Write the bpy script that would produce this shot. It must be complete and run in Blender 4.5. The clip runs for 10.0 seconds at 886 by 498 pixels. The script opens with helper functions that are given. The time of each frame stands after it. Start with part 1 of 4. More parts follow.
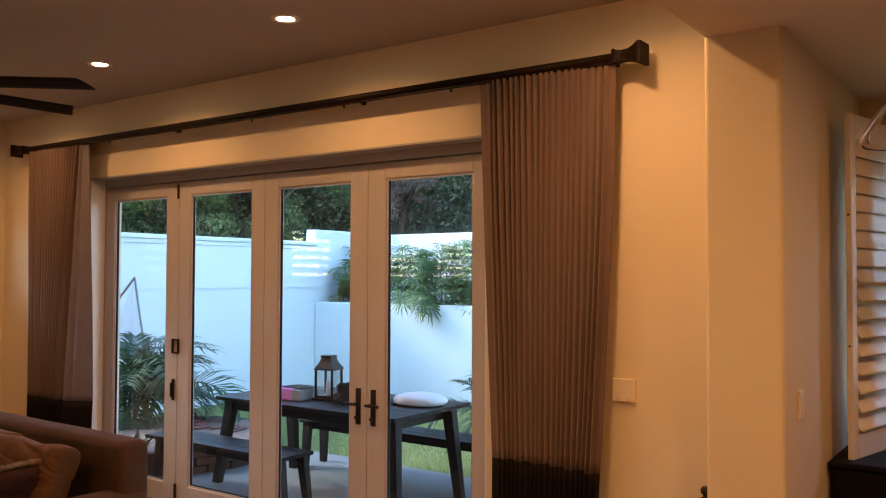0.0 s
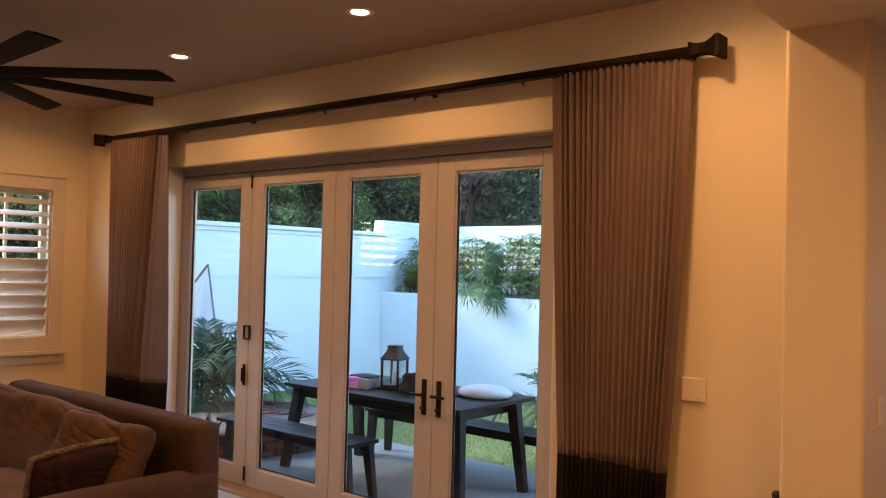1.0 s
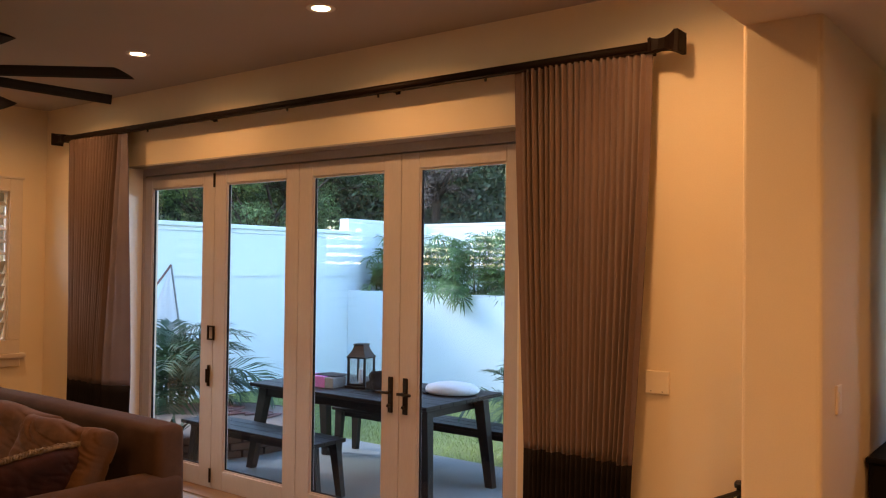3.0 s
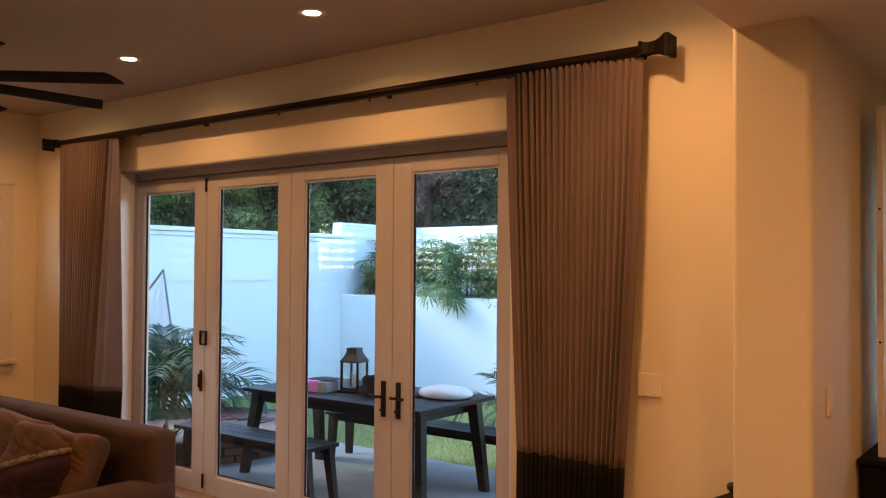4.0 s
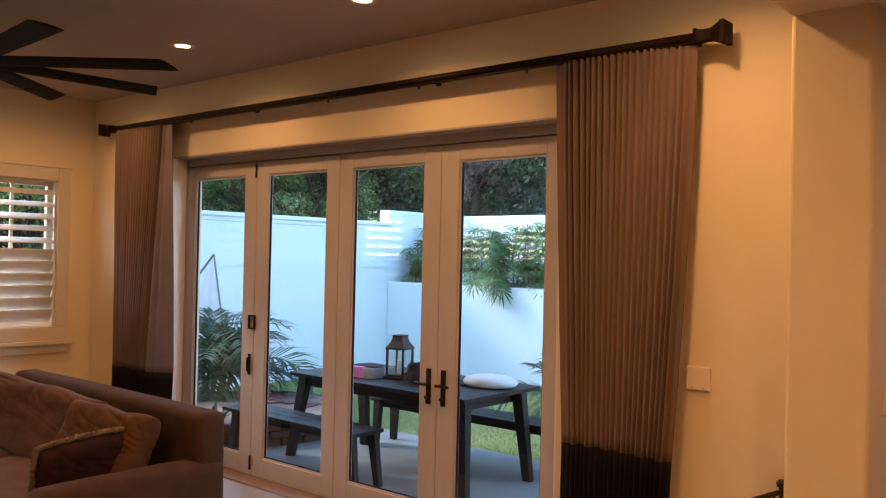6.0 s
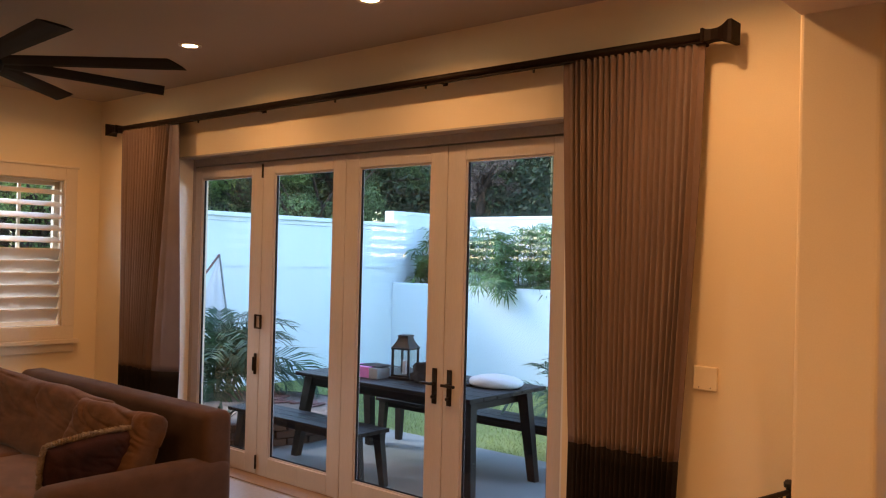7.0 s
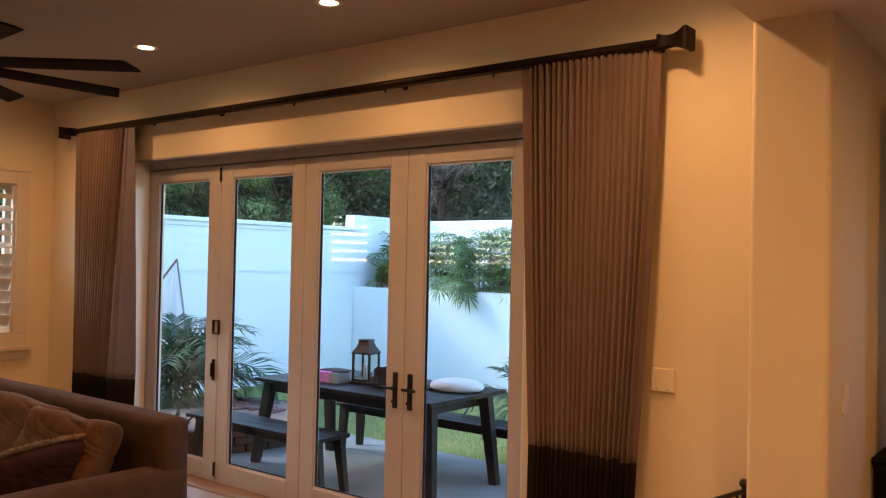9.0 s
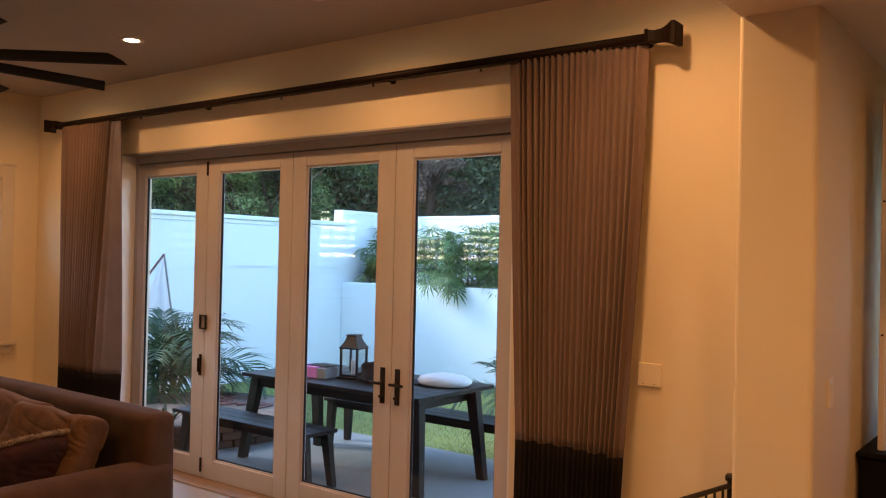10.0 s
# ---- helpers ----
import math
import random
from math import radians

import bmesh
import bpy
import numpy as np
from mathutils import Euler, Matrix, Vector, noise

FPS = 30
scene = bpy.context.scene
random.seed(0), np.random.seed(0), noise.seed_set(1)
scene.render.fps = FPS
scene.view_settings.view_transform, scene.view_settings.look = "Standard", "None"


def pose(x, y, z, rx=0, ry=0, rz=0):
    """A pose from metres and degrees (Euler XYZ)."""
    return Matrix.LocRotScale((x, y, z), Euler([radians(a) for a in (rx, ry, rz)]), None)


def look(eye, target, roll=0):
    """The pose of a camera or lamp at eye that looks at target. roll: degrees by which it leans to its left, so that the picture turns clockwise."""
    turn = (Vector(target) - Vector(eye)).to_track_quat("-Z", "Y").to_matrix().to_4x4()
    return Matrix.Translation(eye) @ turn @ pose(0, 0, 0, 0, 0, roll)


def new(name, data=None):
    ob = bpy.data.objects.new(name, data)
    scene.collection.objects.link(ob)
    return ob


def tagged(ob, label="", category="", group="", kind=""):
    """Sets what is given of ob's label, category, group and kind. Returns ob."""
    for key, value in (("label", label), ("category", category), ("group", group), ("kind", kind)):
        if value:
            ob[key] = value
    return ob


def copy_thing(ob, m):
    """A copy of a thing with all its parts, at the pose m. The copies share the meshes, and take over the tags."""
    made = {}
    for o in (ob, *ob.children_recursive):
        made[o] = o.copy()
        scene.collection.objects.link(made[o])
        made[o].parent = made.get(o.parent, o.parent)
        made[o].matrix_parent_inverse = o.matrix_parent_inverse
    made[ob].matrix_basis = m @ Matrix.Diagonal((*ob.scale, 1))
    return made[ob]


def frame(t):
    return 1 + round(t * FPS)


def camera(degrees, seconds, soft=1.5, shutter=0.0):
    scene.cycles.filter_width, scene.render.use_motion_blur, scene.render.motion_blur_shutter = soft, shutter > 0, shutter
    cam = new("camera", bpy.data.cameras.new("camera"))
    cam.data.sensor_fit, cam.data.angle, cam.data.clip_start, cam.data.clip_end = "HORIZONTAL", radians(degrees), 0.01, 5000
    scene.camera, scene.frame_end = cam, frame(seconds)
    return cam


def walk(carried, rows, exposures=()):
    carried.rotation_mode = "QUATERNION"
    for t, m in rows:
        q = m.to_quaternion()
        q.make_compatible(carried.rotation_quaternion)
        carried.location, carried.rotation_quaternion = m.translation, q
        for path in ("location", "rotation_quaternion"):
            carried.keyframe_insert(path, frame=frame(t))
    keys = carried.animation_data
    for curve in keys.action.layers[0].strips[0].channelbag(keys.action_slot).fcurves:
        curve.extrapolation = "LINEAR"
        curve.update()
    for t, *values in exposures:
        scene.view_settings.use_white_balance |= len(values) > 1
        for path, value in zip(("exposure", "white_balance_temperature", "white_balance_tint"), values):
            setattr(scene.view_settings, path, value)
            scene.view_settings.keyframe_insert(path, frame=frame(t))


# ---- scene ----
cam = camera(55.4, 10.0, soft=1.15)
PATH = [
    (0, (1.737, -4.046, 1.78), (0.58, -2.416, 1.843), 0.2),
    (0.5, (1.735, -4.061, 1.781), (0.524, -2.471, 1.845), 1.1),
    (1, (1.728, -4.063, 1.785), (0.448, -2.527, 1.827), 1.4),
    (1.5, (1.734, -4.066, 1.783), (0.451, -2.532, 1.825), 1.3),
    (2, (1.729, -4.052, 1.786), (0.466, -2.502, 1.815), 1.1),
    (2.5, (1.731, -4.049, 1.779), (0.498, -2.474, 1.81), 0.9),
    (4, (1.742, -4.044, 1.783), (0.535, -2.45, 1.829), 0.4),
    (4.5, (1.742, -4.058, 1.772), (0.542, -2.459, 1.826), 0.2),
    (5, (1.74, -4.048, 1.777), (0.535, -2.452, 1.825), 0.2),
    (5.5, (1.731, -4.049, 1.78), (0.501, -2.472, 1.811), 0.8),
    (5.7, (1.732, -4.039, 1.783), (0.473, -2.485, 1.805), 1.1),
    (6.8, (1.733, -4.042, 1.768), (0.416, -2.537, 1.787), 1.3),
    (7, (1.724, -4.052, 1.769), (0.424, -2.532, 1.79), 1.4),
    (7.5, (1.719, -4.041, 1.773), (0.443, -2.502, 1.787), 1.6),
    (8, (1.718, -4.039, 1.767), (0.467, -2.479, 1.784), 1.6),
    (8.5, (1.724, -4.041, 1.77), (0.486, -2.47, 1.796), 1.3),
    (9, (1.728, -4.045, 1.767), (0.499, -2.468, 1.8), 1.2),
    (9.5, (1.727, -4.047, 1.766), (0.511, -2.46, 1.798), 1.1),
    (10, (1.73, -4.031, 1.763), (0.521, -2.438, 1.786), 1.3),
]
EXPOSURES = [(0.0, 3.07), (10.0, 3.07)]
walk(cam, [(t, look(eye, target, roll)) for t, eye, target, roll in PATH], EXPOSURES)

# ---- light of the place ----
world = bpy.data.worlds.new("sky")
scene.world = world
world.use_nodes = True
wn = world.node_tree
sky = wn.nodes.new("ShaderNodeTexSky")
sky.sky_type = 'NISHITA'
sky.sun_disc = False
sky.sun_elevation = radians(30)
sky.sun_rotation = radians(246)
sky.dust_density = 0.6
sky.ozone_density = 1.6
wn.nodes["Background"].inputs[1].default_value = 0.135
wn.links.new(sky.outputs[0], wn.nodes["Background"].inputs[0])
sun = new("sun", bpy.data.lights.new("sun", 'SUN'))
sun.data.energy = 0.65
sun.data.angle = radians(25)
sun.data.color = (1.0, 0.97, 0.92)
sun.matrix_world = look((0, 0, 30), (-math.sin(radians(246)) * math.cos(radians(30)), -math.cos(radians(246)) * math.cos(radians(30)), 30 - math.sin(radians(30))))
WARM = (1.0, 0.44, 0.145)
DOWNLIGHT_W = 1.38

# ---- helpers ----


def mesh_ob(name, bm, material=None, smooth=False):
    me = bpy.data.meshes.new(name)
    bm.normal_update()
    bm.to_mesh(me)
    bm.free()
    if smooth:
        for p in me.polygons:
            p.use_smooth = True
    if material:
        me.materials.append(material)
    return new(name, me)


def thing(name, label, category, group="", kind="", at=(0, 0, 0), turn=0.0):
    ob = new(name)
    ob.empty_display_size = 0.1
    ob.matrix_basis = pose(*at, 0, 0, turn)
    return tagged(ob, label, category, group, kind)


def part(name, bm, material, parent, label="", smooth=False):
    ob = mesh_ob(name, bm, material, smooth)
    ob.parent = parent
    return tagged(ob, label)


def again(ob, name, parent, m=None):
    """Another object on the mesh of ob."""
    o = new(name, ob.data)
    o.parent = parent
    o.matrix_basis = m if m is not None else ob.matrix_basis.copy()
    return o


def box(bm, x0, x1, y0, y1, z0, z1, r=0.0, seg=1):
    """A box, its edges rounded by r."""
    res = bmesh.ops.create_cube(bm, size=1.0)
    vs = res["verts"]
    for v in vs:
        v.co = Vector(((x0 + x1) / 2 + v.co.x * (x1 - x0), (y0 + y1) / 2 + v.co.y * (y1 - y0), (z0 + z1) / 2 + v.co.z * (z1 - z0)))
    if r > 0:
        es = list({e for v in vs for e in v.link_edges})
        bmesh.ops.bevel(bm, geom=es, offset=r, segments=seg, affect='EDGES', profile=0.5, clamp_overlap=True)
    return bm


def boxes(*dims, r=0.0, seg=1):
    bm = bmesh.new()
    for d in dims:
        box(bm, *d, r=r, seg=seg)
    return bm


def tube(bm, a, b, ra, rb=None, n=10, caps=True):
    """A round bar from a to b."""
    a, b = Vector(a), Vector(b)
    rb = ra if rb is None else rb
    d = (b - a).normalized()
    u = d.orthogonal().normalized()
    w = d.cross(u)
    rings = []
    for p, r in ((a, ra), (b, rb)):
        rings.append([bm.verts.new(p + r * (math.cos(t) * u + math.sin(t) * w)) for t in (2 * math.pi * i / n for i in range(n))])
    for i in range(n):
        bm.faces.new((rings[0][i], rings[0][(i + 1) % n], rings[1][(i + 1) % n], rings[1][i]))
    if caps:
        bm.faces.new(rings[0][::-1])
        bm.faces.new(rings[1])
    return bm


def lathe(bm, profile, n=24, centre=(0, 0)):
    """A turned shape: rows of (radius, height)."""
    rings = []
    for r, z in profile:
        rings.append([bm.verts.new((centre[0] + r * math.cos(2 * math.pi * i / n), centre[1] + r * math.sin(2 * math.pi * i / n), z)) for i in range(n)])
    for a, b in zip(rings, rings[1:]):
        for i in range(n):
            bm.faces.new((a[i], a[(i + 1) % n], b[(i + 1) % n], b[i]))
    return bm


def loft(bm, sections, caps=True):
    """Joins rings of equally many points."""
    rings = [[bm.verts.new(p) for p in s] for s in sections]
    n = len(rings[0])
    for a, b in zip(rings, rings[1:]):
        for i in range(n):
            bm.faces.new((a[i], a[(i + 1) % n], b[(i + 1) % n], b[i]))
    if caps:
        bm.faces.new(rings[0][::-1])
        bm.faces.new(rings[-1])
    return bm


def beam(bm, a, b, wide, deep, wide2=None, deep2=None):
    """A squared bar from a to b (mostly upright), wide along x, deep along y."""
    wide2 = wide if wide2 is None else wide2
    deep2 = deep if deep2 is None else deep2
    secs = []
    for p, w, d in ((a, wide, deep), (b, wide2, deep2)):
        x, y, z = p
        secs.append([(x - w / 2, y - d / 2, z), (x + w / 2, y - d / 2, z), (x + w / 2, y + d / 2, z), (x - w / 2, y + d / 2, z)])
    return loft(bm, secs)


# ---- materials ----


def surface(name, colour, colour2=None, rough=0.6, metal=0.0, grain=40.0, blotch=3.0, bump=0.1, stretch=(1, 1, 1), vary=0.0, spec=0.5, rough2=None, sheen=0.0, island=False, trans=0.0):
    """A material with two scales of variation, in metres of the object."""
    m = bpy.data.materials.new(name)
    m.use_nodes = True
    nt = m.node_tree
    b = nt.nodes["Principled BSDF"]
    tc = nt.nodes.new("ShaderNodeTexCoord")
    mp = nt.nodes.new("ShaderNodeMapping")
    mp.inputs["Scale"].default_value = stretch
    nt.links.new(tc.outputs["Object"], mp.inputs[0])
    fine = nt.nodes.new("ShaderNodeTexNoise")
    fine.inputs["Scale"].default_value = grain
    fine.inputs["Detail"].default_value = 6
    wide = nt.nodes.new("ShaderNodeTexNoise")
    wide.inputs["Scale"].default_value = blotch
    wide.inputs["Detail"].default_value = 3
    for n in (fine, wide):
        nt.links.new(mp.outputs[0], n.inputs[0])
    add = nt.nodes.new("ShaderNodeMath")
    add.operation = 'ADD'
    half = nt.nodes.new("ShaderNodeMath")
    half.operation = 'MULTIPLY'
    half.inputs[1].default_value = 0.5
    nt.links.new(fine.outputs[0], add.inputs[0])
    nt.links.new(wide.outputs[0], add.inputs[1])
    nt.links.new(add.outputs[0], half.inputs[0])
    ramp = nt.nodes.new("ShaderNodeValToRGB")
    ramp.color_ramp.elements[0].position, ramp.color_ramp.elements[1].position = 0.36, 0.64
    colour2 = colour2 or tuple(c * 0.82 for c in colour)
    ramp.color_ramp.elements[0].color = (*colour2, 1)
    ramp.color_ramp.elements[1].color = (*colour, 1)
    nt.links.new(half.outputs[0], ramp.inputs[0])
    out = ramp.outputs[0]
    if vary:
        hue = nt.nodes.new("ShaderNodeHueSaturation")
        if island:
            rnd = nt.nodes.new("ShaderNodeNewGeometry").outputs["Random Per Island"]
        else:
            rnd = nt.nodes.new("ShaderNodeObjectInfo").outputs["Random"]
        mr = nt.nodes.new("ShaderNodeMapRange")
        mr.inputs["To Min"].default_value, mr.inputs["To Max"].default_value = 1 - vary, 1 + vary
        nt.links.new(rnd, mr.inputs["Value"])
        nt.links.new(mr.outputs[0], hue.inputs["Value"])
        nt.links.new(out, hue.inputs["Color"])
        out = hue.outputs[0]
    nt.links.new(out, b.inputs["Base Color"])
    b.inputs["Metallic"].default_value = metal
    b.inputs["Specular IOR Level"].default_value = spec
    rr = nt.nodes.new("ShaderNodeMapRange")
    rr.inputs["To Min"].default_value = rough
    rr.inputs["To Max"].default_value = rough2 if rough2 is not None else min(1.0, rough * 1.2)
    nt.links.new(wide.outputs[0], rr.inputs["Value"])
    nt.links.new(rr.outputs[0], b.inputs["Roughness"])
    if sheen:
        b.inputs["Sheen Weight"].default_value = sheen
        b.inputs["Sheen Roughness"].default_value = 0.4
    if trans:
        b.inputs["Subsurface Weight"].default_value = 0.0
        tr = nt.nodes.new("ShaderNodeBsdfTranslucent")
        mix = nt.nodes.new("ShaderNodeMixShader")
        mix.inputs[0].default_value = trans
        nt.links.new(out, tr.inputs[0])
        nt.links.new(b.outputs[0], mix.inputs[1])
        nt.links.new(tr.outputs[0], mix.inputs[2])
        nt.links.new(mix.outputs[0], nt.nodes["Material Output"].inputs[0])
    if bump:
        bp = nt.nodes.new("ShaderNodeBump")
        bp.inputs["Strength"].default_value = bump
        bp.inputs["Distance"].default_value = 0.01
        nt.links.new(fine.outputs[0], bp.inputs["Height"])
        nt.links.new(bp.outputs[0], b.inputs["Normal"])
    return m


def glowing(name, colour, strength):
    m = bpy.data.materials.new(name)
    m.use_nodes = True
    nt = m.node_tree
    nt.nodes.remove(nt.nodes["Principled BSDF"])
    e = nt.nodes.new("ShaderNodeEmission")
    e.inputs[0].default_value = (*colour, 1)
    e.inputs[1].default_value = strength
    nt.links.new(e.outputs[0], nt.nodes["Material Output"].inputs[0])
    return m


def thin_glass(name, tint=(0.93, 0.96, 0.96), ior=1.5):
    """A window pane: clear, with a mirror-like gloss that grows at a slant."""
    m = bpy.data.materials.new(name)
    m.use_nodes = True
    nt = m.node_tree
    nt.nodes.remove(nt.nodes["Principled BSDF"])
    clear = nt.nodes.new("ShaderNodeBsdfTransparent")
    clear.inputs[0].default_value = (*tint, 1)
    gloss = nt.nodes.new("ShaderNodeBsdfGlossy")
    gloss.inputs["Roughness"].default_value = 0.008
    lw = nt.nodes.new("ShaderNodeLayerWeight")
    lw.inputs[0].default_value = 0.5
    power = nt.nodes.new("ShaderNodeMath")
    power.operation = 'POWER'
    power.inputs[1].default_value = 5.0
    nt.links.new(lw.outputs["Facing"], power.inputs[0])
    fres = nt.nodes.new("ShaderNodeMath")
    fres.operation = 'MULTIPLY_ADD'
    f0 = ((ior - 1) / (ior + 1)) ** 2
    fres.inputs[1].default_value, fres.inputs[2].default_value = 1 - f0, f0
    nt.links.new(power.outputs[0], fres.inputs[0])
    mix = nt.nodes.new("ShaderNodeMixShader")
    nt.links.new(fres.outputs[0], mix.inputs[0])
    nt.links.new(clear.outputs[0], mix.inputs[1])
    nt.links.new(gloss.outputs[0], mix.inputs[2])
    nt.links.new(mix.outputs[0], nt.nodes["Material Output"].inputs[0])
    return m


M_WALL = surface("painted_plaster_cream", (0.78, 0.66, 0.47), (0.74, 0.62, 0.44), rough=0.75, grain=160, blotch=1.4, bump=0.06, spec=0.25)
# the two ceiling colours stand in for dimmer and brighter light on them
M_CEIL = surface("shade_toned_ceiling", (0.44, 0.37, 0.30), (0.41, 0.345, 0.275), rough=0.85, grain=120, blotch=1.0, bump=0.05, spec=0.2)
M_CEIL2 = surface("lit_toned_low_ceiling", (0.80, 0.68, 0.53), (0.76, 0.64, 0.50), rough=0.85, grain=120, blotch=1.0, bump=0.05, spec=0.2)
M_TRIM = surface("white_paint", (0.70, 0.61, 0.50), (0.66, 0.57, 0.46), rough=0.4, grain=60, blotch=2, bump=0.03, spec=0.4)
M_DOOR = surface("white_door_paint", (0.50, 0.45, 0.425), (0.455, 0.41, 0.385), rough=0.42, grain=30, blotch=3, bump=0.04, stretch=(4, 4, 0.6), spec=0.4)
# frame grey stands in for the shade inside the recessed opening
M_REVEAL = surface("shaded_frame_tone", (0.42, 0.38, 0.35), (0.37, 0.33, 0.30), rough=0.5, grain=50, blotch=3, bump=0.03, spec=0.3)
M_SHUT = surface("shutter_paint", (0.76, 0.73, 0.70), (0.72, 0.69, 0.66), rough=0.4, grain=50, blotch=4, bump=0.02, spec=0.4)
M_BRONZE = surface("oil_rubbed_bronze", (0.035, 0.025, 0.02), (0.02, 0.014, 0.011), rough=0.35, metal=0.7, grain=90, blotch=9, bump=0.05)
M_ROD = surface("dark_bronze_wood", (0.014, 0.006, 0.003), (0.007, 0.0035, 0.002), spec=0.12, rough=0.5, grain=50, blotch=6, bump=0.12, stretch=(0.5, 6, 6))
M_FAN = surface("dark_walnut_blade", (0.009, 0.005, 0.0035), (0.005, 0.003, 0.0025), rough=0.6, spec=0.12, grain=60, blotch=4, bump=0.08, stretch=(0.6, 8, 8))
M_DRAPE = surface("taupe_linen", (0.180, 0.121, 0.099), (0.140, 0.093, 0.077), rough=0.95, grain=420, blotch=5, bump=0.25, stretch=(1, 1, 0.35), spec=0.1, sheen=0.2)
# hem lining, its lilac tint standing in for daylight on it
M_LINING = surface("daylit_lining", (0.22, 0.185, 0.205), (0.18, 0.15, 0.168), rough=0.95, grain=420, blotch=5, bump=0.2, spec=0.1)
M_BAND = surface("dark_brown_linen", (0.016, 0.012, 0.011), (0.010, 0.007, 0.0065), rough=0.95, grain=420, blotch=5, bump=0.25, spec=0.1)
M_SOFA = surface("brown_microsuede", (0.084, 0.047, 0.029), (0.052, 0.029, 0.018), rough=0.92, grain=300, blotch=7, bump=0.12, spec=0.12, sheen=0.06)
M_CUSH = surface("tan_microsuede", (0.14, 0.070, 0.035), (0.068, 0.036, 0.018), rough=0.92, grain=260, blotch=8, bump=0.15, spec=0.15, sheen=0.12)
M_THROW = surface("dark_red_fabric", (0.050, 0.018, 0.014), (0.018, 0.009, 0.008), rough=0.9, grain=240, blotch=9, bump=0.2, spec=0.15)
M_FRINGE = surface("beige_cord", (0.30, 0.22, 0.14), (0.13, 0.09, 0.055), rough=0.9, grain=300, blotch=30, bump=0.3)
M_TILE = surface("beige_floor_tile", (0.34, 0.28, 0.23), (0.28, 0.23, 0.18), rough=0.3, grain=25, blotch=3, bump=0.04, vary=0.06)
M_GROUT = surface("floor_grout", (0.30, 0.26, 0.21), rough=0.9, grain=150, bump=0.1)
M_KFLOOR = surface("low_bounce_floor", (0.16, 0.09, 0.05), (0.10, 0.055, 0.03), rough=0.4, grain=30, blotch=2, stretch=(6, 0.5, 1), bump=0.08)
M_SILL = surface("oak_threshold", (0.26, 0.15, 0.075), (0.17, 0.095, 0.045), rough=0.45, grain=40, blotch=4, stretch=(0.6, 8, 8), bump=0.1)
M_PLATE = surface("cream_plastic", (0.80, 0.70, 0.54), (0.77, 0.67, 0.51), rough=0.35, grain=40, bump=0.0)
M_BLACK = surface("black_lacquer", (0.006, 0.005, 0.005), (0.004, 0.0035, 0.0035), spec=0.15, rough=0.6, grain=60, blotch=5, bump=0.04)
M_GATE = surface("black_steel", (0.02, 0.017, 0.016), (0.012, 0.010, 0.010), rough=0.45, metal=0.4, grain=120, bump=0.05)
M_LENS = glowing("lamp_lens", (1.0, 0.80, 0.50), 14.0)
M_GLASS = thin_glass("door_glass", (0.97, 0.985, 0.99), 1.42)
M_PGLASS = thin_glass("lantern_glass", (0.97, 0.97, 0.96), 1.6)
M_CLEAR = bpy.data.materials.new("clear_blown_glass")
M_CLEAR.use_nodes = True
bs = M_CLEAR.node_tree.nodes["Principled BSDF"]
bs.inputs["Transmission Weight"].default_value = 1.0
bs.inputs["Roughness"].default_value = 0.02
bs.inputs["IOR"].default_value = 1.5
bs.inputs["Base Color"].default_value = (0.97, 0.96, 0.93, 1)
M_STUCCO = surface("white_stucco", (0.71, 0.81, 0.86), (0.66, 0.76, 0.81), rough=0.9, grain=60, blotch=0.7, bump=0.015, spec=0.2)
M_COPING = surface("stucco_coping", (0.74, 0.83, 0.85), (0.67, 0.75, 0.77), rough=0.85, grain=60, blotch=1.5, bump=0.15, spec=0.2)
M_PATIO = surface("grey_concrete", (0.24, 0.255, 0.26), (0.16, 0.175, 0.18), rough=0.8, grain=60, blotch=1.3, bump=0.12)
M_LAWN = surface("lawn_soil", (0.19, 0.23, 0.08), (0.12, 0.155, 0.05), rough=0.95, grain=50, blotch=1.2, bump=0.4)
M_GRASS = surface("grass_blades", (0.33, 0.39, 0.13), (0.20, 0.26, 0.08), rough=0.7, grain=5, blotch=0.8, bump=0.0, vary=0.35, island=True, trans=0.25)
M_SOIL = surface("planter_soil", (0.06, 0.042, 0.03), (0.035, 0.025, 0.018), rough=0.95, grain=60, bump=0.4)
M_TABLE = surface("espresso_wood", (0.017, 0.011, 0.009), (0.008, 0.0055, 0.0045), rough=0.4, grain=45, blotch=4, bump=0.12, stretch=(0.7, 9, 9), rough2=0.55, spec=0.22)
M_LANT = surface("dark_copper", (0.014, 0.011, 0.011), (0.008, 0.006, 0.006), rough=0.42, metal=0.25, grain=60, blotch=10, bump=0.12)
M_PINK = surface("pink_box", (0.72, 0.28, 0.74), (0.6, 0.2, 0.62), rough=0.5, grain=60, bump=0.02)
M_GREY = surface("grey_card", (0.30, 0.33, 0.35), (0.22, 0.25, 0.27), rough=0.6, grain=60, bump=0.02)
M_WHITEF = surface("white_cushion", (0.62, 0.65, 0.69), (0.52, 0.56, 0.60), rough=0.85, grain=120, blotch=14, bump=0.2)
M_STRIPE = surface("striped_white_cotton", (0.66, 0.69, 0.73), (0.58, 0.62, 0.67), rough=0.85, grain=120, blotch=14, bump=0.2)
nt = M_STRIPE.node_tree
wave = nt.nodes.new("ShaderNodeTexWave")
wave.inputs["Scale"].default_value = 14.0
wave.inputs["Distortion"].default_value = 1.2
nt.links.new(nt.nodes["Mapping"].outputs[0], wave.inputs[0])
tint = nt.nodes.new("ShaderNodeMix")
tint.data_type, tint.blend_type = 'RGBA', 'MULTIPLY'
tint.inputs["Factor"].default_value = 1.0
stripe = nt.nodes.new("ShaderNodeValToRGB")
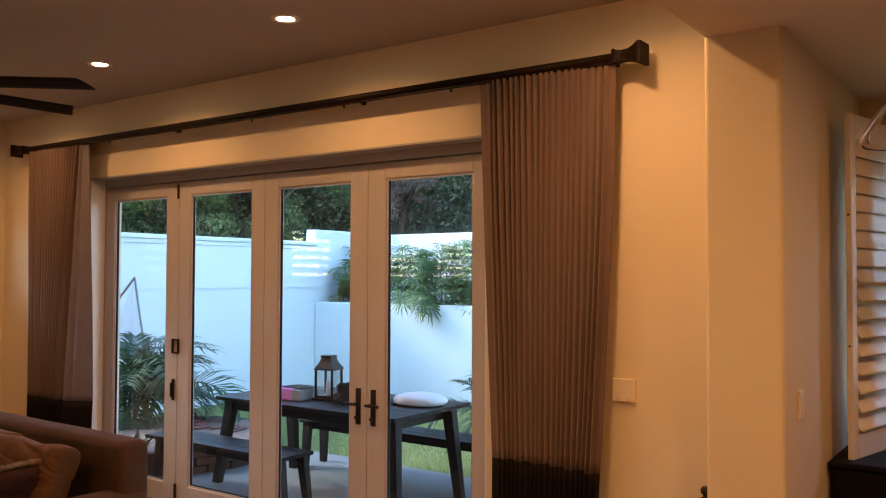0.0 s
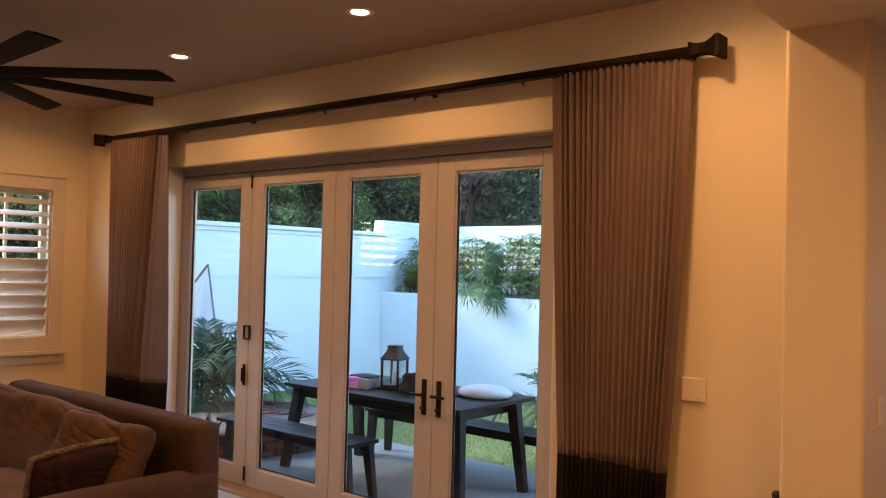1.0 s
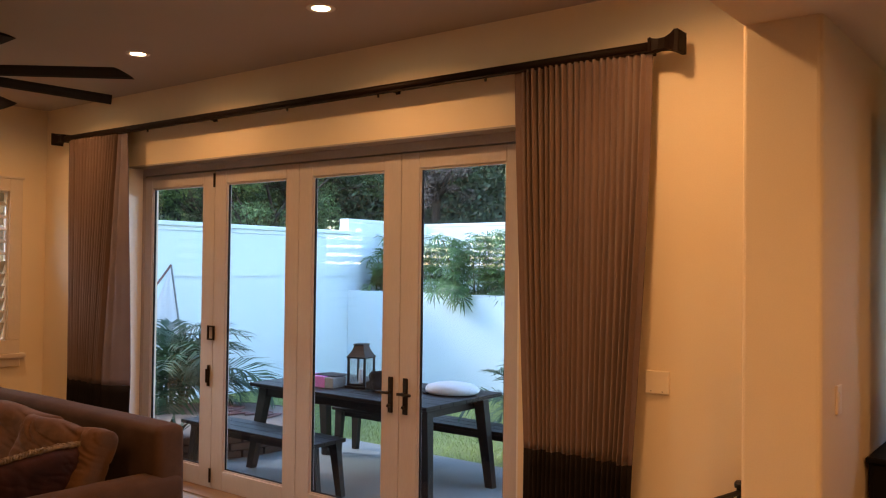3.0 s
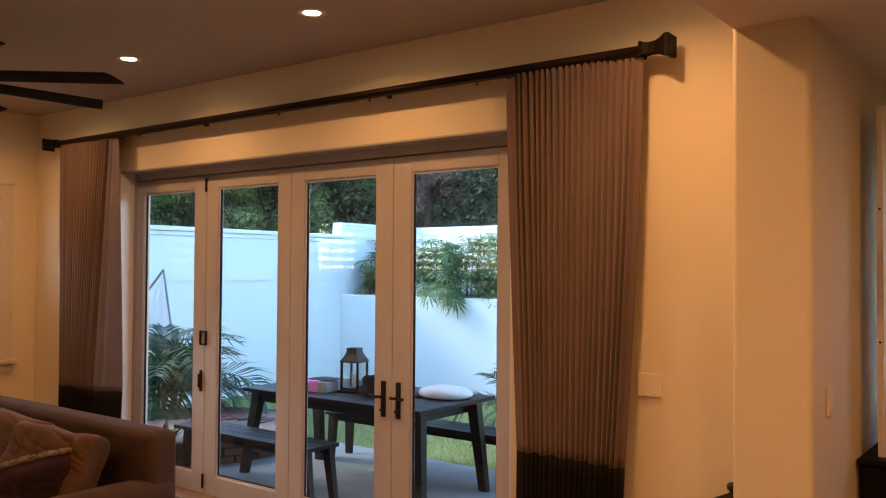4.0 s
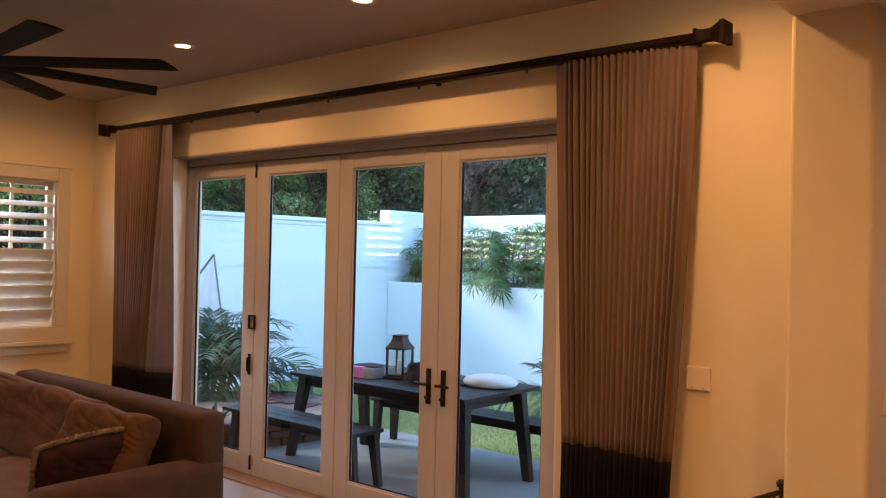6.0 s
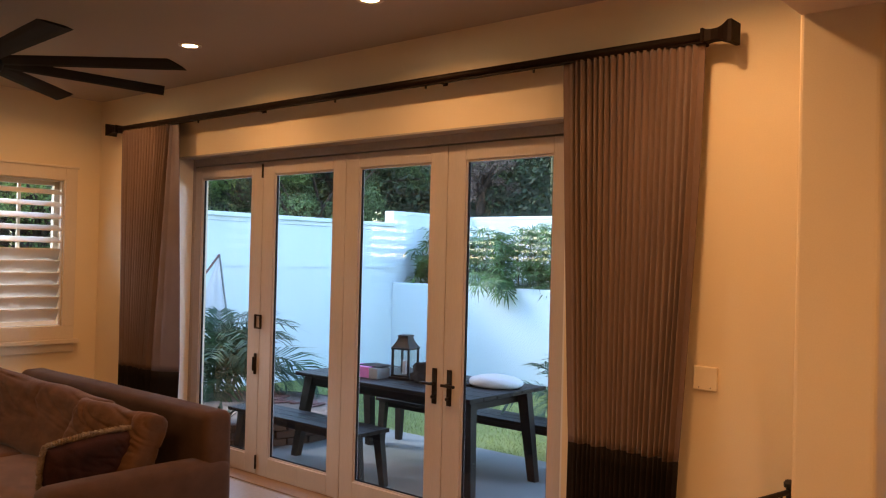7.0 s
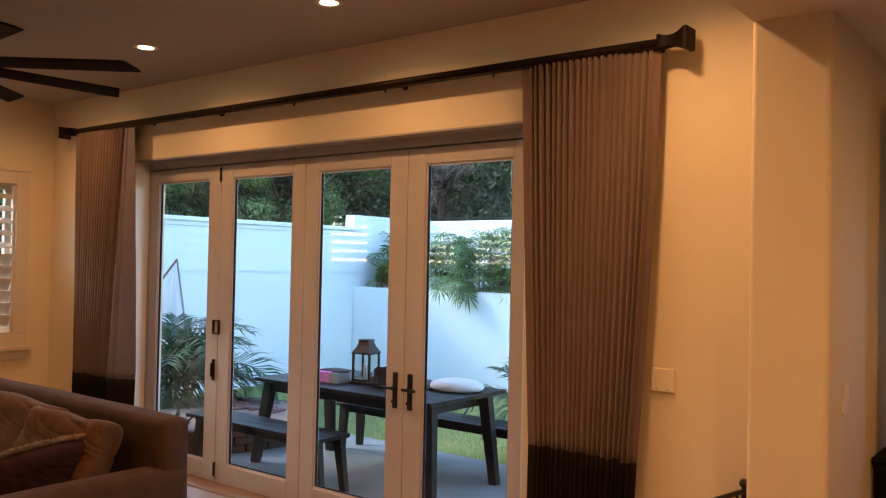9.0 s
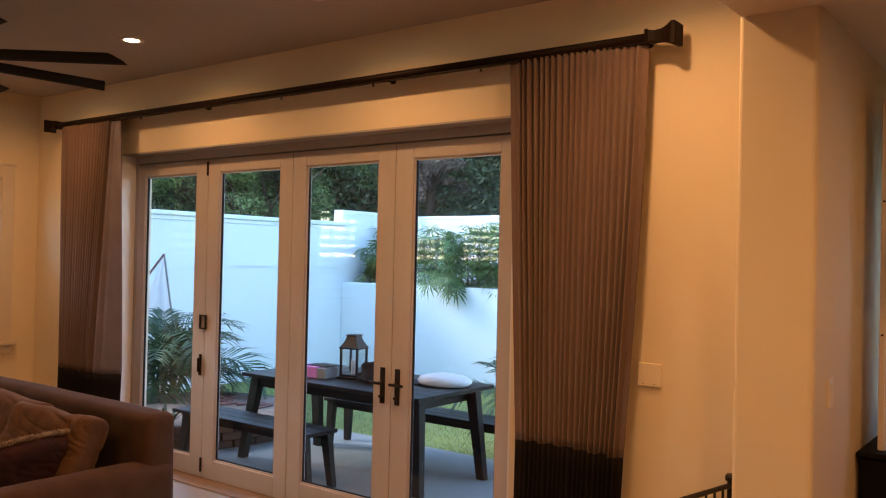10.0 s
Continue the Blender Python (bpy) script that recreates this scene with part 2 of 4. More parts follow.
stripe.color_ramp.elements[0].color = (0.86, 0.90, 0.94, 1)
stripe.color_ramp.elements[0].position, stripe.color_ramp.elements[1].position = 0.2, 0.45
nt.links.new(wave.outputs["Color"], stripe.inputs[0])
nt.links.new(nt.nodes["Color Ramp"].outputs[0], tint.inputs[6])
nt.links.new(stripe.outputs[0], tint.inputs[7])
nt.links.new(tint.outputs[2], nt.nodes["Principled BSDF"].inputs["Base Color"])
M_DARKF = surface("dark_cloth", (0.022, 0.018, 0.02), (0.012, 0.01, 0.011), rough=0.9, grain=150, bump=0.3)
M_BRICK = surface("dark_red_brick", (0.11, 0.06, 0.045), (0.06, 0.038, 0.032), rough=0.9, grain=60, blotch=8, bump=0.3, vary=0.3)
M_PAVE = surface("pinkish_paver", (0.23, 0.175, 0.15), (0.16, 0.125, 0.105), rough=0.9, grain=50, blotch=3, bump=0.2)
M_NET = surface("white_net_cloth", (0.84, 0.83, 0.88), (0.74, 0.74, 0.80), rough=0.9, grain=200, blotch=6, bump=0.2, trans=0.4)
M_POLE = surface("red_grey_pole", (0.25, 0.11, 0.09), (0.14, 0.08, 0.08), rough=0.6, grain=60, bump=0.05)
# palm green is darkened to stand in for fronds seen against the light
M_PALM = surface("palm_leaf", (0.055, 0.11, 0.05), (0.02, 0.05, 0.026), rough=0.5, grain=9, blotch=2, bump=0.0, vary=0.35, island=True, trans=0.25)
M_FANLEAF = surface("fan_palm_leaf", (0.13, 0.24, 0.075), (0.04, 0.10, 0.04), rough=0.45, grain=9, blotch=2, bump=0.0, vary=0.4, island=True, trans=0.2)
M_PALMY = surface("young_palm_leaf", (0.13, 0.20, 0.05), (0.07, 0.12, 0.03), rough=0.5, grain=9, blotch=2, bump=0.0, vary=0.3, island=True, trans=0.3)
M_STEM = surface("palm_stem", (0.16, 0.15, 0.07), (0.10, 0.085, 0.045), rough=0.8, grain=30, blotch=8, bump=0.3)
M_TRUNK = surface("tree_bark", (0.07, 0.05, 0.038), (0.04, 0.03, 0.024), rough=0.95, grain=30, blotch=5, bump=0.5, stretch=(1, 1, 0.3))
M_LEAF = surface("tree_leaf", (0.17, 0.25, 0.085), (0.028, 0.055, 0.024), rough=0.6, grain=1.2, blotch=0.5, bump=0.0, vary=0.6, island=True, trans=0.2)
M_LEAF2 = surface("light_tree_leaf", (0.29, 0.39, 0.12), (0.08, 0.14, 0.045), rough=0.6, grain=1.2, blotch=0.5, bump=0.0, vary=0.5, island=True, trans=0.25)
# darker copy of the leaf colour, standing in for shade below the crowns
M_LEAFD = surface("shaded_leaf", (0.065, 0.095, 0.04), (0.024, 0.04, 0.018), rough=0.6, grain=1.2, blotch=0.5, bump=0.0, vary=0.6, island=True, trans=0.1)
M_DRY = surface("dry_leaf", (0.20, 0.15, 0.13), (0.11, 0.08, 0.07), rough=0.8, grain=2, blotch=0.7, bump=0.0, vary=0.5, island=True, trans=0.15)
# near-black bank colour stands in for the dark gaps behind the trees
M_HILL = surface("hillside_in_shade", (0.03, 0.04, 0.018), (0.014, 0.02, 0.010), rough=0.95, grain=4, blotch=0.4, bump=0.6)
M_ROOF = surface("roof_slab", (0.35, 0.32, 0.3), rough=0.9, grain=20, bump=0.1)

# ---- the room ----
XW, XE, YS, ZC, ZK = -6.15, 5.4, -8.4, 3.2, 2.74     # west wall, east wall, south wall, ceiling, kitchen ceiling
WX0, WX1, WY = 0.64, 0.94, -0.70                     # wing wall
OX0, OX1, OZ = -4.77, -0.83, 2.585                    # door opening


def setting(name, bm, material, label, category):
    return tagged(mesh_ob(name, bm, material), label, category, "", "structure")


setting("wall_north", boxes((XW - 0.2, OX0, 0, 0.30, 0, ZC), (OX1, WX0, 0, 0.30, 0, ZC), (OX0, OX1, 0, 0.30, OZ, ZC)), M_WALL,
        "cream painted plaster wall around the glazed doors", "wall")
setting("wall_wing", boxes((WX0, WX1, WY, 1.0, -0.008, ZK + 0.03), r=0.02, seg=3), M_WALL, "cream painted wing wall beside the doors", "wall")
setting("wall_south", boxes((XW - 0.2, XE + 0.2, YS - 0.2, YS, 0, ZC)), M_WALL, "plain cream painted wall", "wall")
setting("wall_east", boxes((XE, XE + 0.2, YS, 1.2, 0, ZC)), M_WALL, "plain cream painted wall", "wall")
# kitchen wall with its window
KX0, KX1, KZ0, KZ1 = 1.25, 1.9, 1.1, 2.42
setting("wall_kitchen", boxes((WX0, KX0, 1.0, 1.24, 0, ZK), (KX1, XE, 1.0, 1.24, 0, ZK), (KX0, KX1, 1.0, 1.24, 0, KZ0), (KX0, KX1, 1.0, 1.24, KZ1, ZK)), M_WALL,
        "cream painted kitchen wall with a window", "wall")
setting("ceiling", boxes((XW - 0.2, WX0, YS - 0.2, 0.30, ZC, ZC + 0.15)), M_CEIL, "flat living room ceiling with recessed lights, shade in its colour", "ceiling")
setting("ceiling_low", boxes((WX0, XE + 0.2, YS - 0.2, 1.24, ZK, ZC + 0.15), r=0.012, seg=2), M_CEIL2, "lower ceiling over the kitchen side, light in its colour", "ceiling")
setting("roof", boxes((XW - 0.4, XE + 0.4, YS - 0.4, 1.3, ZC + 0.154, ZC + 0.3)), M_ROOF, "plain roof slab over the house", "roof")
floor = setting("floor", boxes((XW - 0.2, XE + 0.2, YS - 0.2, 0.30, -0.16, -0.008), (WX0, XE + 0.2, 0.30, 1.24, -0.16, -0.008)), M_GROUT, "grout bed under beige floor tiles", "floor")

# windows of the west wall: (y0, y1, panels)
WZ0, WZ1 = 1.045, 2.41
WINDOWS = [(-1.86, -0.345, 2), (-4.26, -3.36, 1), (-6.30, -5.05, 1), (-7.95, -6.55, 1)]
bm = bmesh.new()
ys = [YS - 0.0] + [v for w in sorted(WINDOWS) for v in w[:2]] + [0.0]
for a, b in zip(ys[::2], ys[1::2]):
    box(bm, XW - 0.2, XW, a, b, 0, ZC)
for a, b, _ in WINDOWS:
    box(bm, XW - 0.2, XW, a, b, 0, WZ0)
    box(bm, XW - 0.2, XW, a, b, WZ1, ZC)
setting("wall_west", bm, M_WALL, "cream painted plaster wall with shuttered windows", "wall")


def louver_mesh(length, tilt, width=0.112, thick=0.011):
    """A shutter blade along y, with a lens-shaped section."""
    sec = []
    for i in range(10):
        t = 2 * math.pi * i / 10
        u, w = width / 2 * math.cos(t), thick / 2 * math.sin(t)
        sec.append((u * math.cos(tilt) - w * math.sin(tilt), u * math.sin(tilt) + w * math.cos(tilt)))
    bm = bmesh.new()
    loft(bm, [[(x, y, z) for x, z in sec] for y in (-length / 2, length / 2)])
    me = bpy.data.meshes.new("louver")
    bm.to_mesh(me)
    bm.free()
    for p in me.polygons:
        p.use_smooth = len(p.vertices) == 4
    me.materials.append(M_SHUT)
    return me


def shutter_panel(parent, y0, y1, z0, z1, x, rows=(), stile=0.05, rail=0.06, name="shutter_panel", blade=0.112):
    """A framed panel of blades in the plane x; rows: (z, tilt) of each blade."""
    p = part(name, boxes((x - 0.014, x + 0.014, y0, y0 + stile, z0, z1), (x - 0.014, x + 0.014, y1 - stile, y1, z0, z1),
                         (x - 0.014, x + 0.014, y0 + stile, y1 - stile, z0, z0 + rail), (x - 0.014, x + 0.014, y0 + stile, y1 - stile, z1 - rail, z1), r=0.003), M_SHUT, parent)
    kinds = {}
    for z, tilt in rows:
        if tilt not in kinds:
            kinds[tilt] = louver_mesh(y1 - y0 - 2 * stile - 0.006, radians(tilt), blade)
        o = new("louver", kinds[tilt])
        o.parent = p
        o.matrix_basis = Matrix.Translation((x, (y0 + y1) / 2, z))
    return p


for k, (a, b, n) in enumerate(WINDOWS):
    w = thing("window_%d" % (k + 1), "white framed window with plantation shutters, upper blades open", "window", "west windows", "structure")
    c = 0.115
    part("casing", boxes((XW, XW + 0.022, a - c, a, WZ0, WZ1 + c), (XW, XW + 0.022, b, b + c, WZ0, WZ1 + c), (XW, XW + 0.022, a, b, WZ1, WZ1 + c), (XW, XW + 0.034, a - c - 0.012, b + c + 0.012, WZ1 + c, WZ1 + c + 0.02), r=0.003), M_TRIM, w)
    part("window_sill", boxes((XW, XW + 0.075, a - c - 0.035, b + c + 0.035, 0.885, 0.922), (XW, XW + 0.03, a - c, b + c, 0.80, 0.885), (XW, XW + 0.022, a - c, b + c, 0.922, WZ0), r=0.004), M_TRIM, w)
    fr = part("window_frame", boxes((XW - 0.15, XW - 0.10, a, a + 0.05, WZ0, WZ1), (XW - 0.15, XW - 0.10, b - 0.05, b, WZ0, WZ1), (XW - 0.15, XW - 0.10, a + 0.05, b - 0.05, WZ0, WZ0 + 0.05), (XW - 0.15, XW - 0.10, a + 0.05, b - 0.05, WZ1 - 0.05, WZ1),
                                    (XW - 0.15, XW - 0.11, a + 0.05, b - 0.05, (WZ0 + WZ1) / 2 - 0.025, (WZ0 + WZ1) / 2 + 0.025), *[(XW - 0.145, XW - 0.115, y - 0.014, y + 0.014, WZ0 + 0.05, WZ1 - 0.05) for y in np.arange(b - 0.36, a + 0.1, -0.31)],
                                    (XW - 0.144, XW - 0.116, a + 0.05, b - 0.05, 2.045, 2.075), r=0.002), M_TRIM, w)
    g = part("pane", boxes((XW - 0.132, XW - 0.128, a + 0.05, b - 0.05, WZ0 + 0.05, WZ1 - 0.05)), M_GLASS, fr)
    g.visible_shadow = False
    step = (b - a) / n
    for i in range(n):
        rows = [(WZ1 - 0.06 - 0.055 - j * 0.112, -24 if k == 0 else -32) for j in range(5)] + [(WZ0 + 0.06 + 0.045 + j * 0.112, 62 if k == 0 else -32) for j in range(6)]
        shutter_panel(w, a + i * step + 0.003, a + (i + 1) * step - 0.003, WZ0 + 0.004, WZ1 - 0.004, XW - 0.02, rows, stile=0.035 if k else 0.02, rail=0.012 if k == 0 else 0.05, blade=0.132)

# ---- the glazed folding doors ----
door = thing("door_1", "white four-leaf glazed folding doors, closed, with bronze hardware", "door", "", "structure")
JY0, JY1 = 0.135, 0.205
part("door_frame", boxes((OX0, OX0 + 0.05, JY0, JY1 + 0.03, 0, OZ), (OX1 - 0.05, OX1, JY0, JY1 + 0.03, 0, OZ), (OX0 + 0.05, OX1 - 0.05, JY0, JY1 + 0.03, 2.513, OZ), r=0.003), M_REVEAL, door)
# added strip behind the top gap, blocks daylight so the gap stays dark
part("gap_light_block", boxes((OX0 + 0.05, OX1 - 0.05, 0.194, 0.234, 2.47, 2.512)), M_REVEAL, door)
# side reveals take the whiter shutter colour to show daylight on them
part("reveal", boxes((OX0, OX0 + 0.012, 0.001, JY0, 0, OZ - 0.012), (OX1 - 0.012, OX1, 0.001, JY0, 0, OZ - 0.012)), M_SHUT, door)
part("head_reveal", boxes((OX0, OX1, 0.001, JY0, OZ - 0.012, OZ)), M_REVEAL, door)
part("threshold", boxes((OX0 - 0.02, OX1 + 0.02, -0.03, 0.30, -0.008, 0.004), r=0.004), M_SILL, door, "oak threshold")
LEAVES = [(-4.742, -3.775, -4.625, -3.925), (-3.771, -2.806, -3.632, -2.94), (-2.802, -1.837, -2.667, -1.982), (-1.833, -0.866, -1.686, -1.016)]
GZ0, GZ1, LZ = 0.153, 2.40, 2.503
leaf_parts = []
for x0, x1, g0, g1 in LEAVES:
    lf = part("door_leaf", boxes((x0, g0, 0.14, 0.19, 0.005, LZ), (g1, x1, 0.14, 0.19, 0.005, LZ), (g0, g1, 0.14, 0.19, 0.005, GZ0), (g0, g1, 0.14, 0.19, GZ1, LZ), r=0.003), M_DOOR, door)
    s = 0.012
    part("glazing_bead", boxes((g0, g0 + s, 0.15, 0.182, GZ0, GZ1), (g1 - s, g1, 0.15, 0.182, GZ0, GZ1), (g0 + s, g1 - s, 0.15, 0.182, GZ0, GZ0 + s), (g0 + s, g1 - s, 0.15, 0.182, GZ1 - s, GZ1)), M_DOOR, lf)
    part("gasket", boxes((g0 + s, g0 + s + 0.007, 0.158, 0.172, GZ0 + s, GZ1 - s), (g1 - s - 0.007, g1 - s, 0.158, 0.172, GZ0 + s, GZ1 - s), (g0 + s, g1 - s, 0.158, 0.172, GZ0 + s, GZ0 + s + 0.007)), M_BLACK, lf, "black rubber gasket")
    p = part("pane", boxes((g0 + 0.006, g1 - 0.006, 0.163, 0.167, GZ0 + 0.006, GZ1 - 0.006)), M_GLASS, lf)
    p.visible_shadow = False
    leaf_parts.append(lf)
for z in (2.43, 0.105):
    bm = bmesh.new()
    tube(bm, (-3.773, 0.132, z - 0.055), (-3.773, 0.132, z + 0.055), 0.009)
    part("hinge", bm, M_BRONZE, leaf_parts[1])
# lever handles on the meeting leaves
for lf, x, side in ((leaf_parts[2], -1.902, -1), (leaf_parts[3], -1.776, 1)):
    bm = boxes((x - 0.019, x + 0.019, 0.128, 0.14, 0.812, 1.046), r=0.004, seg=2)
    part("handle_plate", bm, M_BRONZE, lf)
    bm = bmesh.new()
    tube(bm, (x, 0.128, 0.948), (x, 0.085, 0.948), 0.010)
    box(bm, min(x - 0.03 * side, x + 0.085 * side), max(x - 0.03 * side, x + 0.085 * side), 0.076, 0.092, 0.938, 0.957, r=0.005, seg=2)
    part("lever", bm, M_BRONZE, lf)
    bm = bmesh.new()
    tube(bm, (x, 0.128, 0.86), (x, 0.1051, 0.86), 0.011)
    box(bm, x - 0.006, x + 0.022 * 1, 0.10, 0.11, 0.852, 0.868, r=0.003)
    part("thumb_turn", bm, M_BRONZE, lf)
# folding latch and pull on the second leaf
lf = leaf_parts[1]
part("latch", boxes((-3.826, -3.812, 0.122, 0.138, 1.166, 1.28), (-3.758, -3.744, 0.122, 0.138, 1.166, 1.28), (-3.812, -3.758, 0.122, 0.138, 1.166, 1.178), (-3.812, -3.758, 0.122, 0.138, 1.268, 1.28), r=0.002), M_BRONZE, lf)
part("pull", boxes((-3.822, -3.798, 0.124, 0.14, 0.80, 0.968), (-3.817, -3.803, 0.105, 0.125, 0.83, 0.94), r=0.004), M_BRONZE, lf)

# ---- curtain rod and drapes ----
RY, RZ = -0.125, 2.877
rod = thing("curtain_rod", "long dark bronze curtain rod with flared square finials", "curtain rod")
bm = bmesh.new()
tube(bm, (-5.59, RY, RZ), (0.01, RY, RZ), 0.0225, n=16)
part("pole", bm, M_ROD, rod, smooth=True)
# added rail hidden behind the pole, closes the gap in its wall shadow
part("shadow_rail", boxes((-5.50, -0.07, -0.070, -0.030, RZ - 0.004, RZ + 0.022)), M_ROD, rod)
part("track", boxes((-5.58, 0.0, RY - 0.012, RY + 0.012, RZ - 0.031, RZ - 0.021)), M_ROD, rod)


def square_ring(x, s):
    return [(x, RY - s, RZ - s), (x, RY + s, RZ - s), (x, RY + s, RZ + s), (x, RY - s, RZ + s)]


for sx, x0 in ((1, 0.0), (-1, -5.572)):
    prof = [(0.0, 0.034), (0.014, 0.036), (0.018, 0.031), (0.05, 0.026), (0.085, 0.028), (0.115, 0.038), (0.14, 0.051), (0.143, 0.053), (0.162, 0.053), (0.166, 0.050)]
    bm = bmesh.new()
    secs = [square_ring(x0 + sx * d, s) for d, s in prof]
    loft(bm, secs if sx > 0 else [s[::-1] for s in secs])
    part("finial", bm, M_ROD, rod)
for x in (-5.42, -3.6, -1.75, -0.04):
    bm = bmesh.new()
    box(bm, x - 0.014, x + 0.014, RY + 0.02, 0.0, RZ - 0.012, RZ + 0.012, r=0.003)
    box(bm, x - 0.02, x + 0.02, -0.008, 0.0, RZ - 0.02, RZ + 0.045, r=0.003)
    part("bracket", bm, M_ROD, rod)
for x in (-4.305, -3.42, -2.65, -1.81, -0.993):
    bm = bmesh.new()
    box(bm, x - 0.006, x + 0.006, RY - 0.006, RY + 0.006, RZ - 0.052, RZ - 0.031, r=0.002)
    part("carrier", bm, M_BRONZE, rod, "small dark carrier")


def drape(label, xt0, xt1, xb0, xb1, z_band, pleats, hem_l, hem_r, seed, gather=0.0, turned=0.0):
    """A pleated drape hanging from z 2.835 to the floor, with a dark band at its foot."""
    rng = np.random.default_rng(seed)
    zt, zb = 2.852, 0.012
    nx, nz = pleats * 12, 42
    amp = rng.uniform(0.75, 1.15, pleats + 2)
    shift = np.cumsum(rng.normal(0, 0.05, pleats + 2))
    cols = []
    for i in range(nx + 1):
        u = i / nx
        p = u * pleats
        k = int(min(p, pleats - 1))
        ph = p + shift[k] * 0.4 * math.sin(math.pi * (p - k)) ** 2
        fold = (abs(math.sin(math.pi * ph)) ** 0.7) * 2 - 1
        flat = 1.0
        if u < hem_l:
            flat = (u / hem_l) ** 3
        if u > 1 - hem_r:
            flat = min(flat, ((1 - u) / hem_r) ** 3)
        cols.append((u, fold * amp[k] * flat, flat))
    v_band = (zt - z_band) / (zt - zb)
    th = thing("drape", label, "curtain", "drapes")

    def cloth(name, v0, v1, n, material, back):
        bm = bmesh.new()
        rows = []
        for j in range(n + 1):
            v = v0 + (v1 - v0) * j / n
            f = min(1.0, v / 0.72)
            xl, xr = xt0 + (xb0 - xt0) * f ** 1.2, xt1 + (xb1 - xt1) * f ** 1.5
            if v > 0.72:
                g = (v - 0.72) / 0.28
                xl, xr = xl - 0.005 * g, xr - 0.035 * g
            row = []
            for u, fold, flat in cols:
                depth = -0.026 * fold * (0.85 + 0.3 * math.sin(3 * v + 5 * u + seed))
                sway = 0.006 * math.sin(7 * u + 2.5 * v + seed) + 0.004 * noise.noise((u * 9, v * 3, seed))
                edge = 1 - hem_r
                split = edge - gather * f
                w = u / edge * split if u < edge else split + (u - edge) / hem_r * (1 - split)
                if u > edge:
                    sway += turned * ((u - edge) / hem_r) ** 1.4 * f
                x = xl + (xr - xl) * w + 0.004 * math.sin(4 * v + 30 * u) * flat
                row.append(bm.verts.new((x, RY + back + depth + sway, zt + (zb - zt) * v + (0.006 * math.sin(u * 40) * flat + 0.012 * noise.noise((u * 6, 1.7, seed)) if name == "band" and j == 0 or (name == "cloth" and j == n) else 0.0))))
            rows.append(row)
        for a, b in zip(rows, rows[1:]):
            for i in range(nx):
                bm.faces.new((a[i], b[i], b[i + 1], a[i + 1]))
        ob = part(name, bm, material, th, smooth=True)
        so = ob.modifiers.new("thickness", 'SOLIDIFY')
        so.thickness = 0.004
        return ob

    body = cloth("cloth", 0.0, v_band, nz, M_DRAPE, 0.0)
    if turned:
        body.data.materials.append(M_LINING)
        for k, p in enumerate(body.data.polygons):
            if (k % nx + 0.5) / nx > 1 - hem_r * 0.8:
                p.material_index = 1
    cloth("band", v_band, 1.0, 10, M_BAND, 0.0)
    return th


drape("pleated taupe linen drape with dark brown band, drawn open", -0.80, 0.011, -0.716, -0.08, 0.795, 22, 0.11, 0.07, 1)
drape("pleated taupe linen drape with dark brown band beside the window", -5.527, -4.60, -5.466, -4.655, 0.74, 20, 0.04, 0.16, 2, 0.20, 0.115)

# ---- switch plates ----


def switch_plate(m, wide, label):
    sw = thing("light_switch", label, "light switch")
    part("plate", boxes((-wide / 2, wide / 2, -0.019 if wide > 0.1 else -0.010, 0, -0.058, 0.058), r=0.004, seg=2), M_PLATE, sw)
    if wide > 0.1:
        for x in (-0.03, 0.03):
            bm = bmesh.new()
            tube(bm, (x, -0.018, -0.045), (x, -0.0205, -0.045), 0.0028, n=8)
            part("screw", bm, M_BRONZE, sw, "small dark screw")
    else:
        part("rocker", boxes((-0.0165, 0.0165, -0.0125, -0.0095, -0.033, 0.033), r=0.002), M_PLATE, sw)
    sw.matrix_basis = m
    return sw


switch_plate(pose(0, 0, 1.203), 0.124, "cream square blank switch plate on the plaster wall")
switch_plate(pose(WX1, -0.46, 1.27, 0, 0, 90), 0.072, "cream single rocker switch plate on the wing wall")

# ---- recessed lights ----


def downlight(x, y, z):
    th = thing("recessed_light", "round white recessed ceiling light, switched on, some added out of view", "ceiling light", "recessed ceiling lights", at=(x, y, z))
    bm = bmesh.new()
    lathe(bm, [(0.048, -0.001), (0.055, -0.006), (0.078, -0.005), (0.081, 0.0), (0.048, 0.0)], 28)
    part("trim_ring", bm, M_TRIM, th, smooth=True)
    bm = bmesh.new()
    lathe(bm, [(0.0005, -0.002), (0.047, -0.002), (0.048, -0.0005)], 28)
    part("lens", bm, M_LENS, th, "glowing warm lens")
    return th


# place and relative power of each lamp; back rows unseen, added as fill
DOWN = [(-5.1, -0.775, ZC, 1), (-3.435, -0.775, ZC, 1), (-1.659, -0.775, ZC, 1), (0.117, -0.775, ZC, 1.0), (0.06, -1.75, ZC, 0.95), (-3.435, -3.6, ZC, 1), (-1.659, -3.6, ZC, 1), (-5.1, -5.1, ZC, 1), (-1.659, -5.1, ZC, 1)]
# kitchen side: the last two lamps are unseen, added to brighten it
DOWN += [(1.70, -2.65, ZK, 2.6), (1.70, -5.4, ZK, 1.75), (2.4, -0.9, ZK, 1.0)]
lamp = bpy.data.lights.new("downlight", 'AREA')
lamp.shape, lamp.size, lamp.energy, lamp.color, lamp.spread = 'DISK', 0.11, DOWNLIGHT_W, WARM, radians(155)
for x, y, z, power in DOWN:
    downlight(x, y, z)
    beam_data = lamp.copy()
    beam_data.energy = DOWNLIGHT_W * power
    if z == ZK:
        beam_data.spread = radians(178)
    o = new("downlight_beam", beam_data)
    o.matrix_basis = pose(x, y, z - 0.012)

